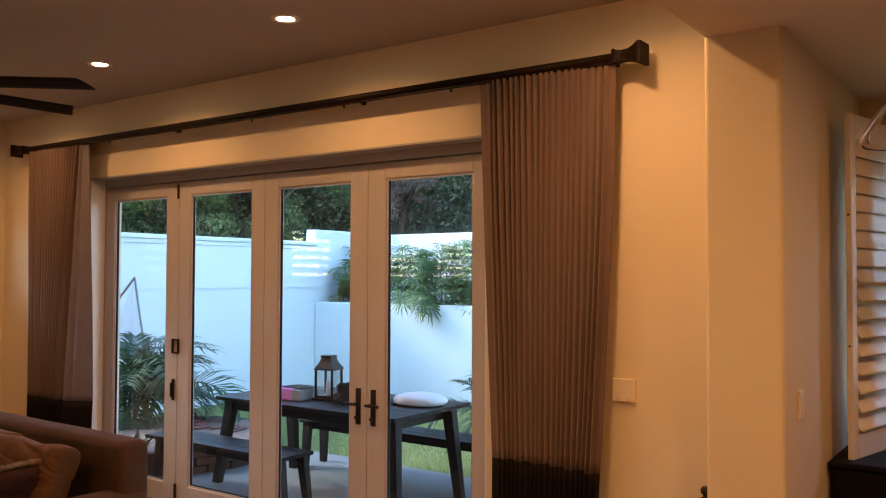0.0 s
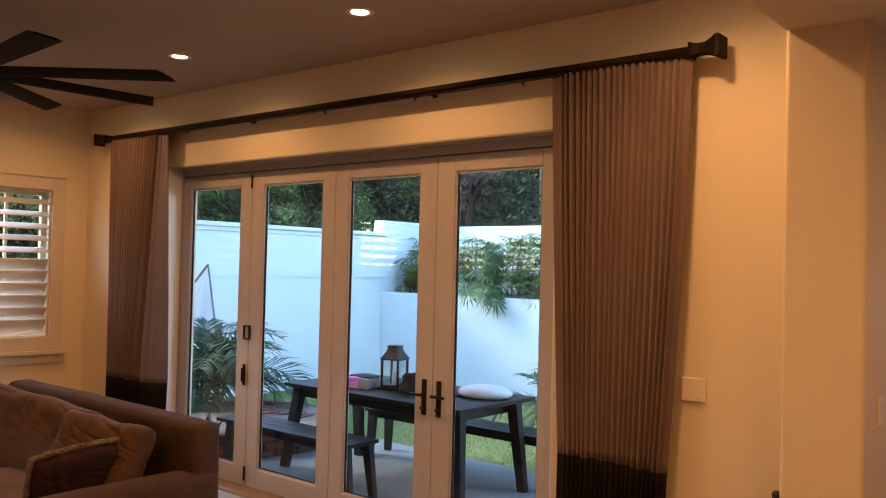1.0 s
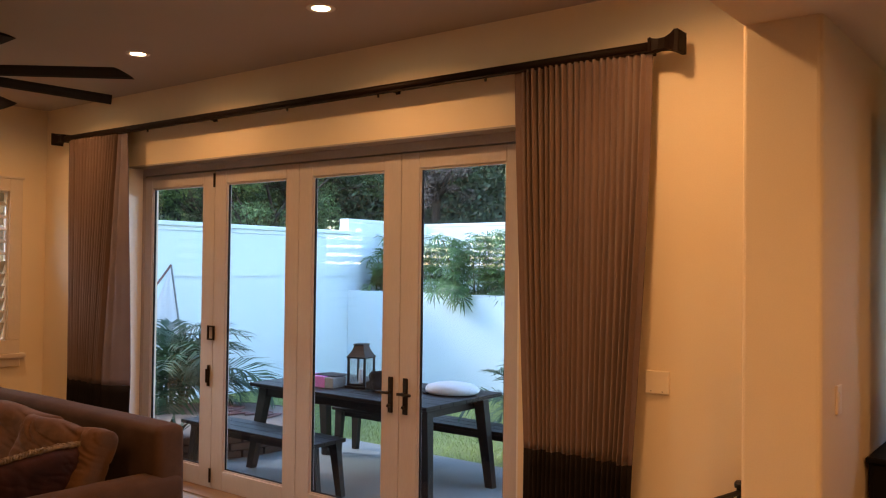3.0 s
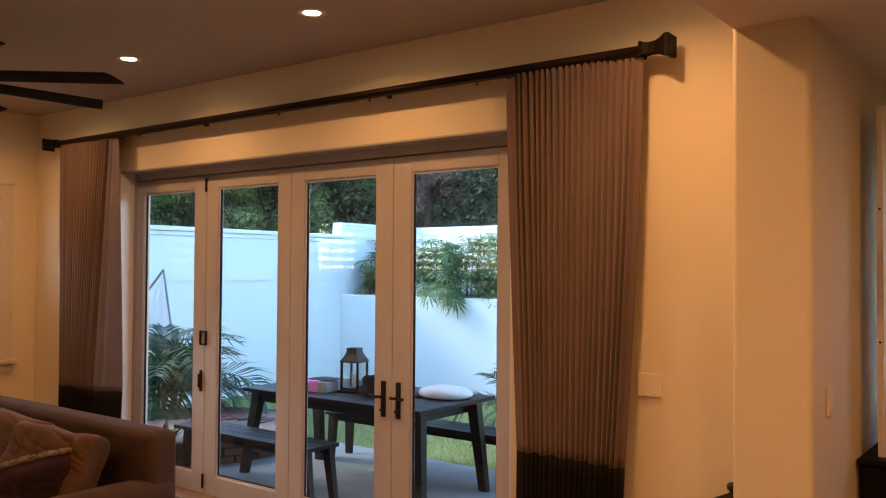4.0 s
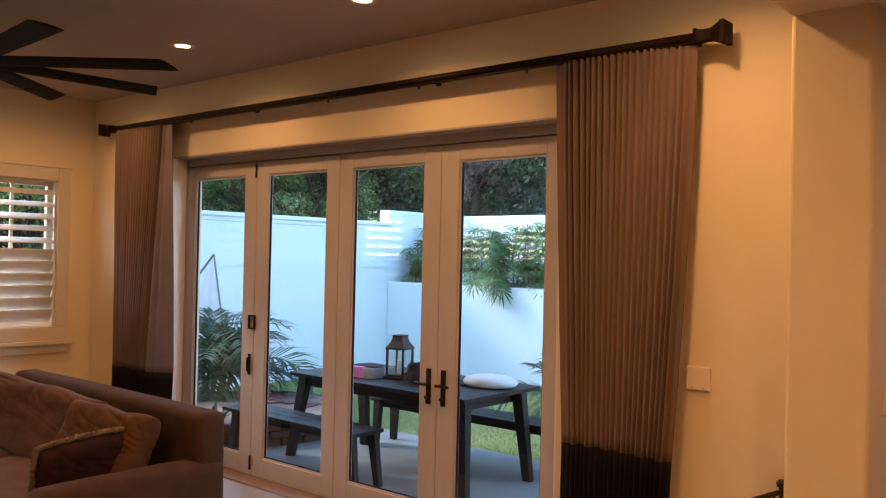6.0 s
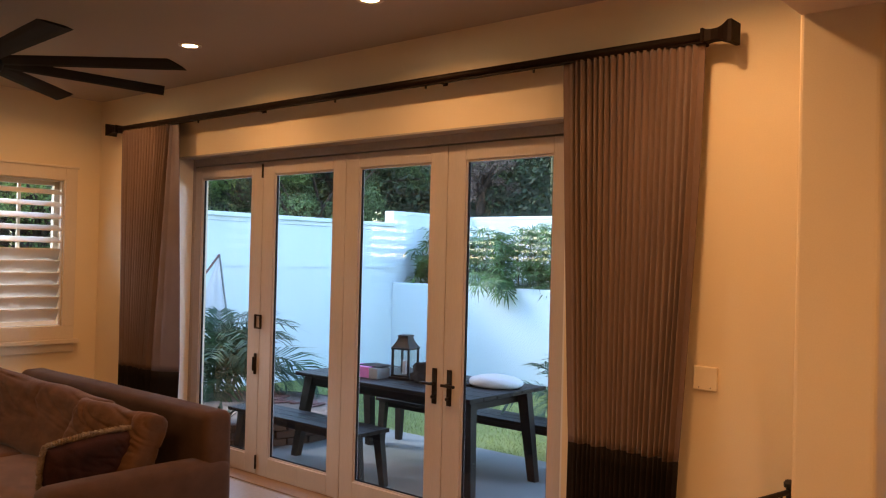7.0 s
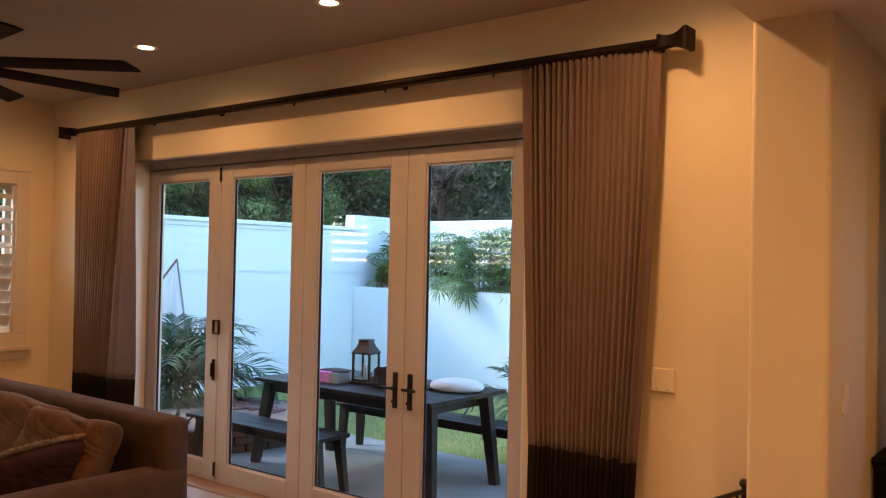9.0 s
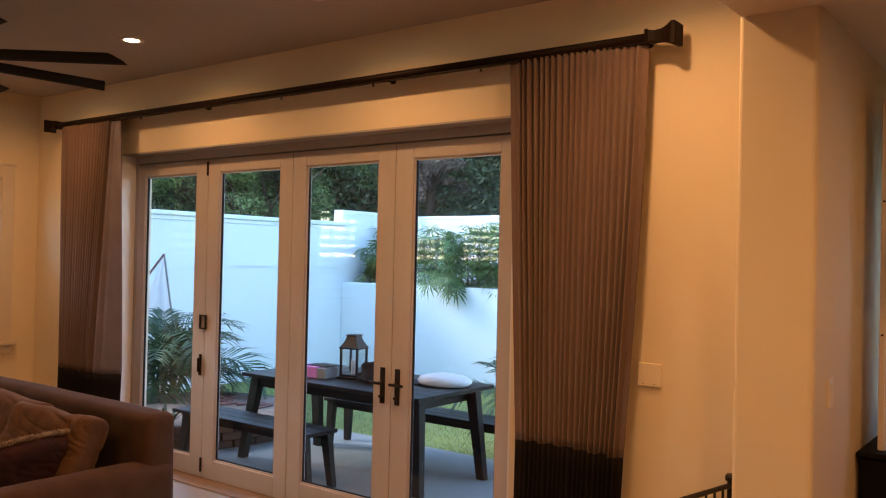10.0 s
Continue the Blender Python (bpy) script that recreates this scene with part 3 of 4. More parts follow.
# ---- ceiling fan ----
FX, FY, FZ = -3.50, -2.12, 2.85
fan = thing("ceiling_fan", "large dark eight-blade ceiling fan at rest", "ceiling fan", at=(FX, FY, FZ))
bm = bmesh.new()
lathe(bm, [(0.001, -0.09), (0.08, -0.085), (0.125, -0.05), (0.14, 0.0), (0.125, 0.05), (0.06, 0.075), (0.001, 0.08)], 32)
part("motor_hub", bm, M_FAN, fan, smooth=True)
bm = bmesh.new()
tube(bm, (0, 0, 0.07), (0, 0, 0.30), 0.016)
part("downrod", bm, M_BRONZE, fan)
bm = bmesh.new()
lathe(bm, [(0.02, 0.27), (0.055, 0.285), (0.075, 0.35)], 24)
part("canopy", bm, M_BRONZE, fan, smooth=True)
bm = bmesh.new()
secs = []
for i in range(15):
    f = i / 14
    r = 0.12 + 1.03 * f
    w = 0.055 + 0.022 * f
    p = -radians(20 - 7 * f)
    ring = []
    for u, h in ((-1, 0.0), (-0.5, 0.006), (0.5, 0.007), (1, 0.0), (0.5, -0.005), (-0.5, -0.005)):
        ring.append((r + (0.035 * u if i == 14 else 0.0), u * w * math.cos(p) - h * math.sin(p), u * w * math.sin(p) + h * math.cos(p)))
    secs.append(ring)
loft(bm, secs)
first = None
BLADE0 = 41.0
for k in range(8):
    if first is None:
        first = part("blade", bm, M_FAN, fan)
        b = first
    else:
        b = again(first, "blade", fan)
    b.matrix_basis = pose(0, 0, 0, 0, 0, BLADE0 + 45 * k)

# ---- sofa ----
sofa = thing("sofa", "brown microsuede sofa with rolled low arm and sloped back", "sofa", at=(-2.51, -1.10, 0))
SL = 2.50


def soft_box(x0, x1, y0, y1, z0, z1, r, bulge=0.0, seed=0, seg=4, wrinkle=0.0, cuts=6):
    """A padded block with rounded edges, slightly swollen and wrinkled."""
    bm = bmesh.new()
    box(bm, x0, x1, y0, y1, z0, z1, r=r, seg=seg)
    long_edges = [e for e in bm.edges if e.calc_length() > 0.12]
    bmesh.ops.subdivide_edges(bm, edges=long_edges, cuts=cuts, use_grid_fill=True)
    bm.normal_update()
    cx, cy, cz = (x0 + x1) / 2, (y0 + y1) / 2, (z0 + z1) / 2
    for v in bm.verts:
        a, b, c = (v.co.x - cx) / (x1 - x0) * 2, (v.co.y - cy) / (y1 - y0) * 2, (v.co.z - cz) / (z1 - z0) * 2
        k = (1 - a * a) * (1 - b * b) + (1 - a * a) * (1 - c * c) + (1 - b * b) * (1 - c * c)
        q = noise.noise((v.co.x * 5 + seed, v.co.y * 5, v.co.z * 5)) + 0.5 * noise.noise((v.co.x * 12 + seed, v.co.y * 12, v.co.z * 12))
        v.co += v.normal * (bulge * max(k, 0) + wrinkle * q)
    bmesh.ops.triangulate(bm, faces=[f for f in bm.faces if len(f.verts) > 4])
    return bm


part("back_frame", soft_box(-SL + 0.01, 0.012, -0.10, 0.10, 0.12, 0.83, 0.05, 0.006, 1, wrinkle=0.004, cuts=8), M_SOFA, sofa, smooth=True)
part("arm", soft_box(-0.17, 0.04, -1.02, 0.085, 0.10, 0.552, 0.07, 0.008, 2, wrinkle=0.004), M_SOFA, sofa, smooth=True)
part("arm", soft_box(-SL, -SL + 0.2, -1.02, 0.085, 0.10, 0.552, 0.07, 0.008, 3, wrinkle=0.004), M_SOFA, sofa, smooth=True)
part("base", soft_box(-SL + 0.2, -0.155, -0.98, -0.165, 0.09, 0.30, 0.03, 0.0, 4), M_SOFA, sofa, smooth=True)
for i in range(2):
    x1 = -0.16 - i * 1.14
    part("seat_cushion", soft_box(x1 - 1.13, x1, -1.0, -0.17, 0.302, 0.46, 0.05, 0.015, 5 + i, wrinkle=0.006), M_CUSH, sofa, smooth=True)
for x, z in ((-0.12, 0), (-SL + 0.12, 0)):
    for y in (-0.92, 0.02):
        bm = bmesh.new()
        beam(bm, (x, y, 0.0), (x, y, 0.10), 0.05, 0.05, 0.065, 0.065)
        part("leg", bm, M_BLACK, sofa)


def pillow(name, label, material, w, h, t, m, seed, category="cushion", wrinkle=0.016, pinch=0.10, full=5):
    """A stuffed cushion: wide w, high h, thick t, pinched at its corners."""
    bm = bmesh.new()
    n = 64
    for side in (1, -1):
        grid = []
        for j in range(n + 1):
            row = []
            for i in range(n + 1):
                u, v = 2 * i / n - 1, 2 * j / n - 1
                k = max(0.0, (1 - abs(u) ** full) * (1 - abs(v) ** full)) ** 0.42
                cr = 1 - pinch * (u * v) ** 2
                pin = 1 - 0.06 * (1 - abs(u)) ** 0.5 * abs(v) ** 3 * 1.0
                q = 0.4 * noise.noise((u * 1.8 + seed, v * 1.8, side)) + 0.12 * noise.noise((u * 11 + seed, v * 9, side * 5))
                bend = 0.6 * noise.noise((u * 1.5 + seed, v * 1.5, 2.0))
                for turn, reach in ((0.95, 3.0), (0.45, 2.2)):
                    line = noise.noise(((u * math.cos(turn) + v * math.sin(turn)) * reach + bend + seed * turn, (v * math.cos(turn) - u * math.sin(turn)) * 0.7 + seed, side * 3))
                    q -= 0.9 * max(0.0, 1 - 6 * abs(line)) ** 1.5 * min(1.0, max(0.1, v + 0.55))
                row.append(bm.verts.new((u * w / 2 * cr * (1 - 0.05 * (1 - abs(v)) * abs(u) ** 3), side * (t / 2 * k + wrinkle * q * k), v * h / 2 * cr * pin + 0.015 * noise.noise((u * 2 + seed, 0.0, 4.0)) * v)))
            grid.append(row)
        for a, b in zip(grid, grid[1:]):
            for i in range(n):
                f = (a[i], a[i + 1], b[i + 1], b[i])
                bm.faces.new(f if side < 0 else f[::-1])
    bmesh.ops.remove_doubles(bm, verts=bm.verts, dist=0.0004)
    ob = mesh_ob(name, bm, material, True)
    ob.matrix_basis = m
    return tagged(ob, label, category, "sofa cushions")


pillow("back_cushion", "large tan microsuede back cushion, creased, leaning on the sofa back", M_CUSH, 1.40, 0.50, 0.26, pose(-3.89, -1.535, 0.655, -18, 4, 7), 1, wrinkle=0.024, pinch=0.05, full=6)
pillow("back_cushion", "smaller tan microsuede back cushion, leaning on the sofa back", M_CUSH, 0.70, 0.45, 0.24, pose(-3.03, -1.49, 0.625, -20, 4, 12), 5, wrinkle=0.022, pinch=0.04, full=7)
tp = thing("throw_pillow", "dark red throw pillow with beige cord fringe", "pillow", at=(0, 0, 0))
tp.matrix_basis = pose(-2.86, -1.72, 0.515, 14, -5, 88)
body = pillow("pillow_body", "", M_THROW, 0.52, 0.46, 0.17, pose(0, 0, 0), 9, wrinkle=0.006)
for key in ("label", "category", "group"):
    if key in body:
        del body[key]
body.parent = tp
bm = bmesh.new()
rng = random.Random(4)
loop = []
for k in range(4):
    for i in range(30):
        u = -1 + 2 * i / 30
        a, b = [(u, 1), (1, -u), (-u, -1), (-1, u)][k]
        f = 1 - 0.07 * (a * b) ** 2
        loop.append(Vector((a * 0.262 * f, 0, b * 0.232 * f)))
for strand in range(3):
    ring = []
    for i in range(len(loop) * 3):
        p = loop[i // 3].lerp(loop[(i // 3 + 1) % len(loop)], (i % 3) / 3)
        t = i * 0.75 + strand * 2.094
        out = p.normalized()
        ring.append(p + out * (0.011 * math.cos(t) + rng.uniform(-.004, .006)) + Vector((0, 0.010 * math.sin(t), 0)))
    for a, b in zip(ring, ring[1:] + ring[:1]):
        tube(bm, a, b, 0.0085, 0.0085, 5, caps=False)
part("cord_fringe", bm, M_FRINGE, tp, "beige twisted cord fringe", True)

# ---- safety gate beside the doors ----
gate = thing("safety_gate", "black steel safety gate folded beside the wall", "gate", at=(0.43, -0.05, 0), turn=0)
ga, gb = Vector((0.0, 0, 0)), Vector((-0.13, -0.62, 0))
bm = bmesh.new()
tube(bm, (0, 0, 0), (0, 0, 0.755), 0.017, n=12)
lathe(bm, [(0.001, 0.755), (0.026, 0.756), (0.028, 0.775), (0.02, 0.787), (0.001, 0.79)], 14)
part("post", bm, M_GATE, gate)
for z in (0.735, 0.06):
    bm = bmesh.new()
    tube(bm, ga + Vector((0, 0, z)), gb + Vector((0, 0, z)), 0.012)
    part("rail", bm, M_GATE, gate)
bm = bmesh.new()
tube(bm, gb, gb + Vector((0, 0, 0.745)), 0.014)
part("post", bm, M_GATE, gate)
for i in range(1, 9):
    p = ga.lerp(gb, i / 9)
    bm = bmesh.new()
    tube(bm, p + Vector((0, 0, 0.06)), p + Vector((0, 0, 0.735)), 0.0065, n=8)
    part("bar", bm, M_GATE, gate)
bm = bmesh.new()
tube(bm, (0, 0.0, 0.70), (0.03, 0.05, 0.70), 0.012)
part("wall_mount", bm, M_GATE, gate)
bm = bmesh.new()
tube(bm, (0, 0.0, 0.12), (0.03, 0.05, 0.12), 0.012)
part("wall_mount", bm, M_GATE, gate)

# ---- kitchen side: window, opened shutter leaf, black cabinet, pendant ----
kw = thing("window_4", "white kitchen window with its shutter leaf swung open", "window", "", "structure")
part("window_frame", boxes((KX0, KX0 + 0.05, 1.06, 1.12, KZ0, KZ1), (KX1 - 0.05, KX1, 1.06, 1.12, KZ0, KZ1), (KX0 + 0.05, KX1 - 0.05, 1.06, 1.12, KZ0, KZ0 + 0.05), (KX0 + 0.05, KX1 - 0.05, 1.06, 1.12, KZ1 - 0.05, KZ1), r=0.003), M_TRIM, kw)
part("casing", boxes((KX1, KX1 + 0.1, 0.978, 1.0, KZ0, KZ1 + 0.1), (KX0, KX1, 0.978, 1.0, KZ1, KZ1 + 0.1), (KX0, KX1 + 0.1, 0.95, 1.0, KZ0 - 0.04, KZ0), r=0.003), M_TRIM, kw)
g = part("pane", boxes((KX0 + 0.05, KX1 - 0.05, 1.088, 1.092, KZ0 + 0.05, KZ1 - 0.05)), M_GLASS, kw)
g.visible_shadow = False
leaf = thing("shutter_leaf", "white plantation shutter leaf standing open", "shutter", at=(1.03, 0.10, 0.0), turn=-13)
SZ0, SZ1 = 0.964, 2.52
rows = [(SZ0 + 0.115 + 0.042 + j * 0.0835, -48 if j < 9 else -78) for j in range(16)]
lp = shutter_panel(leaf, 0.0, 0.565, SZ0, SZ1, 0.0, rows, stile=0.052, rail=0.11, blade=0.094)
lp.data.materials[0] = M_SHUT
for z in (2.06, 1.47):
    bm = bmesh.new()
    tube(bm, (0, 0.001, z), (0, -0.003, z), 0.005)
    part("catch", bm, M_BLACK, lp)
cab = thing("cabinet", "tall black lacquered cabinet below the shutter", "cabinet", at=(0.955, 0.02, 0.0))
part("body", boxes((0.0, 0.85, 0.03, 0.60, 0.0, 0.938), r=0.006), M_BLACK, cab)
part("top", boxes((-0.008, 0.87, 0.0, 0.605, 0.938, 0.963), r=0.006), M_BLACK, cab)
part("door", boxes((0.02, 0.42, 0.018, 0.03, 0.06, 0.93), r=0.003), M_BLACK, cab)
part("door", boxes((0.43, 0.83, 0.018, 0.03, 0.06, 0.93), r=0.003), M_BLACK, cab)
PX, PY, PZ = 1.42, -1.20, 2.175
pend = thing("pendant_lamp", "clear glass bell pendant lamp hanging by a rod", "pendant lamp", at=(PX, PY, PZ))
bm = bmesh.new()
lathe(bm, [(0.126, 0.0), (0.135, 0.010), (0.130, 0.030), (0.105, 0.075), (0.068, 0.125), (0.040, 0.16), (0.034, 0.175), (0.030, 0.175), (0.035, 0.158), (0.063, 0.123), (0.100, 0.073), (0.125, 0.030), (0.129, 0.011), (0.122, 0.002)], 48)
part("shade", bm, M_CLEAR, pend, "clear glass shade", True)
bm = bmesh.new()
lathe(bm, [(0.001, 0.16), (0.036, 0.165), (0.036, 0.20), (0.018, 0.225), (0.006, 0.235), (0.006, ZK - PZ - 0.02), (0.06, ZK - PZ - 0.018), (0.062, ZK - PZ)], 24)
part("stem", bm, M_BRONZE, pend, smooth=True)
bm = bmesh.new()
lathe(bm, [(0.001, 0.065), (0.018, 0.072), (0.026, 0.095), (0.016, 0.135), (0.013, 0.16)], 16)
part("bulb", bm, M_SHUT, pend, "small white bulb, switched off", True)

# ---- garden: ground, patio, walls ----
GZ, PZ0 = -0.09, -0.05
AX, EY, DY = -8.0, 6.04, 8.1


def hill(x, y):
    """Height of the ground: flat by the house, a bank behind the garden walls."""
    d = max(-x - 9.4, 0.0)
    west = 0.62 * d - 0.012 * d * d if d < 25 else 8.0
    west = GZ + west * min(1.0, max(0.0, (y + 4.0) / 3.0))
    return max(west, 2.2 + 0.45 * min(y - 8.3, 22)) if y > 8.3 and x < 8 else west


bm = bmesh.new()
xs = sorted(set(list(np.linspace(-12, 9, 15)) + list(np.linspace(-40, -12, 15)) + [-2500, -600, -150, 40, 150, 600, 2500]))
yss = sorted(set(list(np.linspace(-10, 9, 12)) + list(np.linspace(9, 40, 16)) + [-2500, -600, -150, -40, 150, 600, 2500]))
grid = [[bm.verts.new((x, y, hill(x, min(y, 8.0)))) for x in xs] for y in yss]
for a, b in zip(grid, grid[1:]):
    for i in range(len(xs) - 1):
        bm.faces.new((a[i], a[i + 1], b[i + 1], b[i]))
setting("ground", bm, M_LAWN, "short green lawn running up to a wooded bank", "ground")
patio = setting("patio", boxes((-6.2, 0.62, 0.30, 2.40, -0.2, PZ0), r=0.01), M_PATIO, "smooth grey concrete patio slab", "patio")

bm = bmesh.new()
grid = [[bm.verts.new((x, y, hill(x, y) + 0.12 * noise.noise((x * 0.7, y * 0.7, 0)) * (y > 8.5))) for x in np.linspace(-34, 7.9, 40)] for y in np.linspace(8.302, 40, 34)]
for a, b in zip(grid, grid[1:]):
    for i in range(39):
        bm.faces.new((a[i], a[i + 1], b[i + 1], b[i]))
setting("ground_bank", bm, M_HILL, "bank rising behind the garden wall, shade in its colour", "ground")

wa = thing("garden_wall_side", "tall white stucco garden wall with moulded coping", "wall", "", "structure")
part("wall", boxes((AX - 0.2, AX, 0.9, EY, GZ - 0.1, 2.20)), M_STUCCO, wa)
part("coping", boxes((AX - 0.24, AX + 0.04, 0.88, EY, 2.20, 2.265), (AX - 0.26, AX + 0.075, 0.86, EY, 2.265, 2.325), r=0.008), M_COPING, wa)
part("upper_coat", boxes((AX - 0.01, AX + 0.022, 0.9, EY, 1.585, 2.20)), M_STUCCO, wa, "slightly proud upper stucco coat")
wb = thing("garden_wall_back", "tall white stucco garden wall behind the planter", "wall", "", "structure")
part("wall", boxes((AX - 0.2, AX + 0.0, EY, DY + 0.2, GZ - 0.1, 2.47), (AX, 6.0, DY, DY + 0.2, GZ - 0.1, 2.47)), M_STUCCO, wb)
part("coping", boxes((AX - 0.2, AX + 0.004, EY - 0.002, DY - 0.004, 2.47, 2.53), (AX - 0.2, 6.0, DY - 0.004, DY + 0.2, 2.47, 2.53), r=0.008), M_COPING, wb)
wc = thing("planter_wall", "low white stucco retaining wall of a raised planter", "wall", "", "structure")
part("wall", boxes((AX + 0.002, 6.0, EY, EY + 0.2, GZ - 0.1, 1.345), r=0.012), M_STUCCO, wc)
part("planter_bed", boxes((AX + 0.002, 6.0, EY + 0.2, DY, GZ, 1.22)), M_SOIL, wc, "dark soil")

# ---- patio furniture ----
TX0, TX1, TY0, TY1, TZ = -4.27, -2.235, 0.93, 1.96, 0.705
table = thing("patio_table", "long dark espresso wooden patio table with splayed legs", "table", at=(TX0, TY0, PZ0))
L, W, H = TX1 - TX0, TY1 - TY0, TZ - PZ0
for i in range(6):
    w = W / 6
    part("top_plank", boxes((0, L, i * w + 0.0015, (i + 1) * w - 0.0015, H - 0.032, H), r=0.003), M_TABLE, table)
part("apron", boxes((0.10, L - 0.10, 0.07, 0.095, H - 0.115, H - 0.032), (0.10, L - 0.10, W - 0.095, W - 0.07, H - 0.115, H - 0.032), (0.10, 0.125, 0.095, W - 0.095, H - 0.115, H - 0.032), (L - 0.125, L - 0.10, 0.095, W - 0.095, H - 0.115, H - 0.032)), M_TABLE, table)
for x, sx, y, sy in ((0.115, -0.085, 0.10, -0.09), (L - 0.09, 0.05, 0.10, -0.03), (0.18, 0.0, W - 0.27, 0.04), (L - 0.045, 0.08, W - 0.25, 0.04)):
    bm = bmesh.new()
    beam(bm, (x + sx, y + sy, 0), (x, y, H - 0.032), 0.075, 0.06, 0.10, 0.075)
    part("leg", bm, M_TABLE, table)


def bench(x0, x1, y0, y1, top, inset=0.15, splay=0.065):
    th = thing("patio_bench", "dark espresso wooden bench with splayed legs", "bench", "patio benches", at=(x0, y0, PZ0))
    l, w, h = x1 - x0, y1 - y0, top - PZ0
    for i in range(3):
        part("seat_plank", boxes((0, l, i * w / 3 + 0.0015, (i + 1) * w / 3 - 0.0015, h - 0.03, h), r=0.003), M_TABLE, th)
    part("apron", boxes((0.12, l - 0.12, 0.05, 0.07, h - 0.085, h - 0.03), (0.12, l - 0.12, w - 0.07, w - 0.05, h - 0.085, h - 0.03)), M_TABLE, th)
    for x, sx in ((inset, -1), (l - 0.07, 1)):
        for y, sy in ((0.06, -1), (w - 0.06, 1)):
            bm = bmesh.new()
            beam(bm, (x + sx * splay, y + sy * 0.01, 0), (x, y, h - 0.03), 0.06, 0.045, 0.085, 0.055)
            part("leg", bm, M_TABLE, th)
    return th


bench(-4.62, -2.955, 0.46, 0.82, 0.40)
bench(-4.10, -2.02, 1.80, 2.15, 0.40, 0.06, 0.02)

# lantern
lan = thing("lantern", "dark copper lantern with glass sides on the table", "lantern", at=(-3.325, 1.38, TZ), turn=12)
lan.scale = (0.68, 0.68, 0.98)
part("base", boxes((-0.155, 0.155, -0.155, 0.155, 0, 0.022), (-0.135, 0.135, -0.135, 0.135, 0.022, 0.04), r=0.004), M_LANT, lan)
for x in (-0.118, 0.118):
    for y in (-0.118, 0.118):
        part("corner_post", boxes((x - 0.012, x + 0.012, y - 0.012, y + 0.012, 0.04, 0.262)), M_LANT, lan)
for a in range(4):
    o = part("glass_side", boxes((-0.106, 0.106, -0.1195, -0.1165, 0.04, 0.262)), M_PGLASS, lan)
    o.matrix_basis = pose(0, 0, 0, 0, 0, 90 * a)
    o.visible_shadow = False
bm = bmesh.new()
loft(bm, [[(-s, -s, z), (s, -s, z), (s, s, z), (-s, s, z)] for s, z in ((0.135, 0.262), (0.14, 0.275), (0.125, 0.285), (0.088, 0.33), (0.068, 0.372), (0.078, 0.376), (0.078, 0.388), (0.03, 0.392))])
part("roof", bm, M_LANT, lan)
bm = bmesh.new()
tube(bm, (0, 0, 0.04), (0, 0, 0.16), 0.035, n=14)
part("candle", bm, M_WHITEF, lan, "white candle")

bx = thing("card_box", "pink and grey box on the table", "box", at=(-3.60, 1.22, TZ), turn=6)
part("pink_end", boxes((-0.165, 0.06, -0.09, 0.09, 0, 0.098), r=0.004), M_PINK, bx, "pink side")
part("grey_end", boxes((0.06, 0.155, -0.09, 0.09, 0, 0.09), r=0.004), M_GREY, bx, "grey side")
part("label_panel", boxes((-0.15, -0.05, -0.0925, -0.0895, 0.02, 0.075)), M_WHITEF, bx, "pale label")
part("lid_edge", boxes((-0.10, 0.158, -0.05, 0.088, 0.098, 0.104), r=0.002), M_DARKF, bx, "dark lid edge")


def heap(name, label, category, material, w, d, h, at, turn, seed, rough=0.3):
    bm = bmesh.new()
    bmesh.ops.create_icosphere(bm, subdivisions=4, radius=1.0)
    for v in bm.verts:
        q = 1 + rough * noise.noise((v.co.x * 1.6 + seed, v.co.y * 1.6, v.co.z * 1.6)) + rough * 0.5 * noise.noise((v.co.x * 4 + seed, v.co.y * 4, v.co.z * 4))
        z = max(v.co.z, -0.55) * q
        v.co = Vector((v.co.x * w / 2 * q, v.co.y * d / 2 * q, (z + 0.55) / 1.55 * h))
    lo = min(v.co.z for v in bm.verts)
    for v in bm.verts:
        v.co.z = max(v.co.z - lo, 0.0)
    ob = mesh_ob(name, bm, material, True)
    ob.matrix_basis = pose(*at, 0, 0, turn)
    return tagged(ob, label, category)


heap("folded_cloth", "dark crumpled cloth beside the lantern", "cloth", M_DARKF, 0.36, 0.26, 0.15, (-3.03, 1.36, TZ), 10, 3.0, 0.5)
heap("seat_cushion", "soft white cushion with fine pale stripes on the table", "cushion", M_STRIPE, 0.46, 0.36, 0.10, (-2.51, 1.62, TZ), 20, 7.0, 0.07)
part_tray = thing("tray", "thin dark tray on the table", "tray", at=(-2.86, 1.55, TZ), turn=-6)
part("tray_base", boxes((-0.22, 0.22, -0.09, 0.09, 0, 0.018), r=0.005), M_DARKF, part_tray)

# brick ring with paved top
ring = thing("fire_pit", "low ring of dark red bricks with a paved top", "fire pit", at=(-5.55, 1.45, PZ0))
bm = bmesh.new()
lathe(bm, [(0.001, 0.0), (0.96, 0.0), (0.96, 0.215), (0.8, 0.225), (0.001, 0.22)], 40)
part("core", bm, M_PAVE, ring, "pinkish mortar and paving")
bm = boxes((-0.105, 0.105, -0.05, 0.05, -0.033, 0.033), r=0.005)
brick0 = None
for k in range(3):
    for i in range(28):
        m = pose(0, 0, 0, 0, 0, 360 / 28 * (i + 0.5 * (k % 2))) @ Matrix.Translation((0, -0.972, 0.036 + 0.072 * k))
        if brick0 is None:
            brick0 = part("brick", bm, M_BRICK, ring)
            brick0.matrix_basis = m
        else:
            again(brick0, "brick", ring, m)
hose = thing("garden_hose", "thin dark wavy hose lying on the paving", "hose", at=(-5.45, 1.85, PZ0 + 0.224))
bm = bmesh.new()
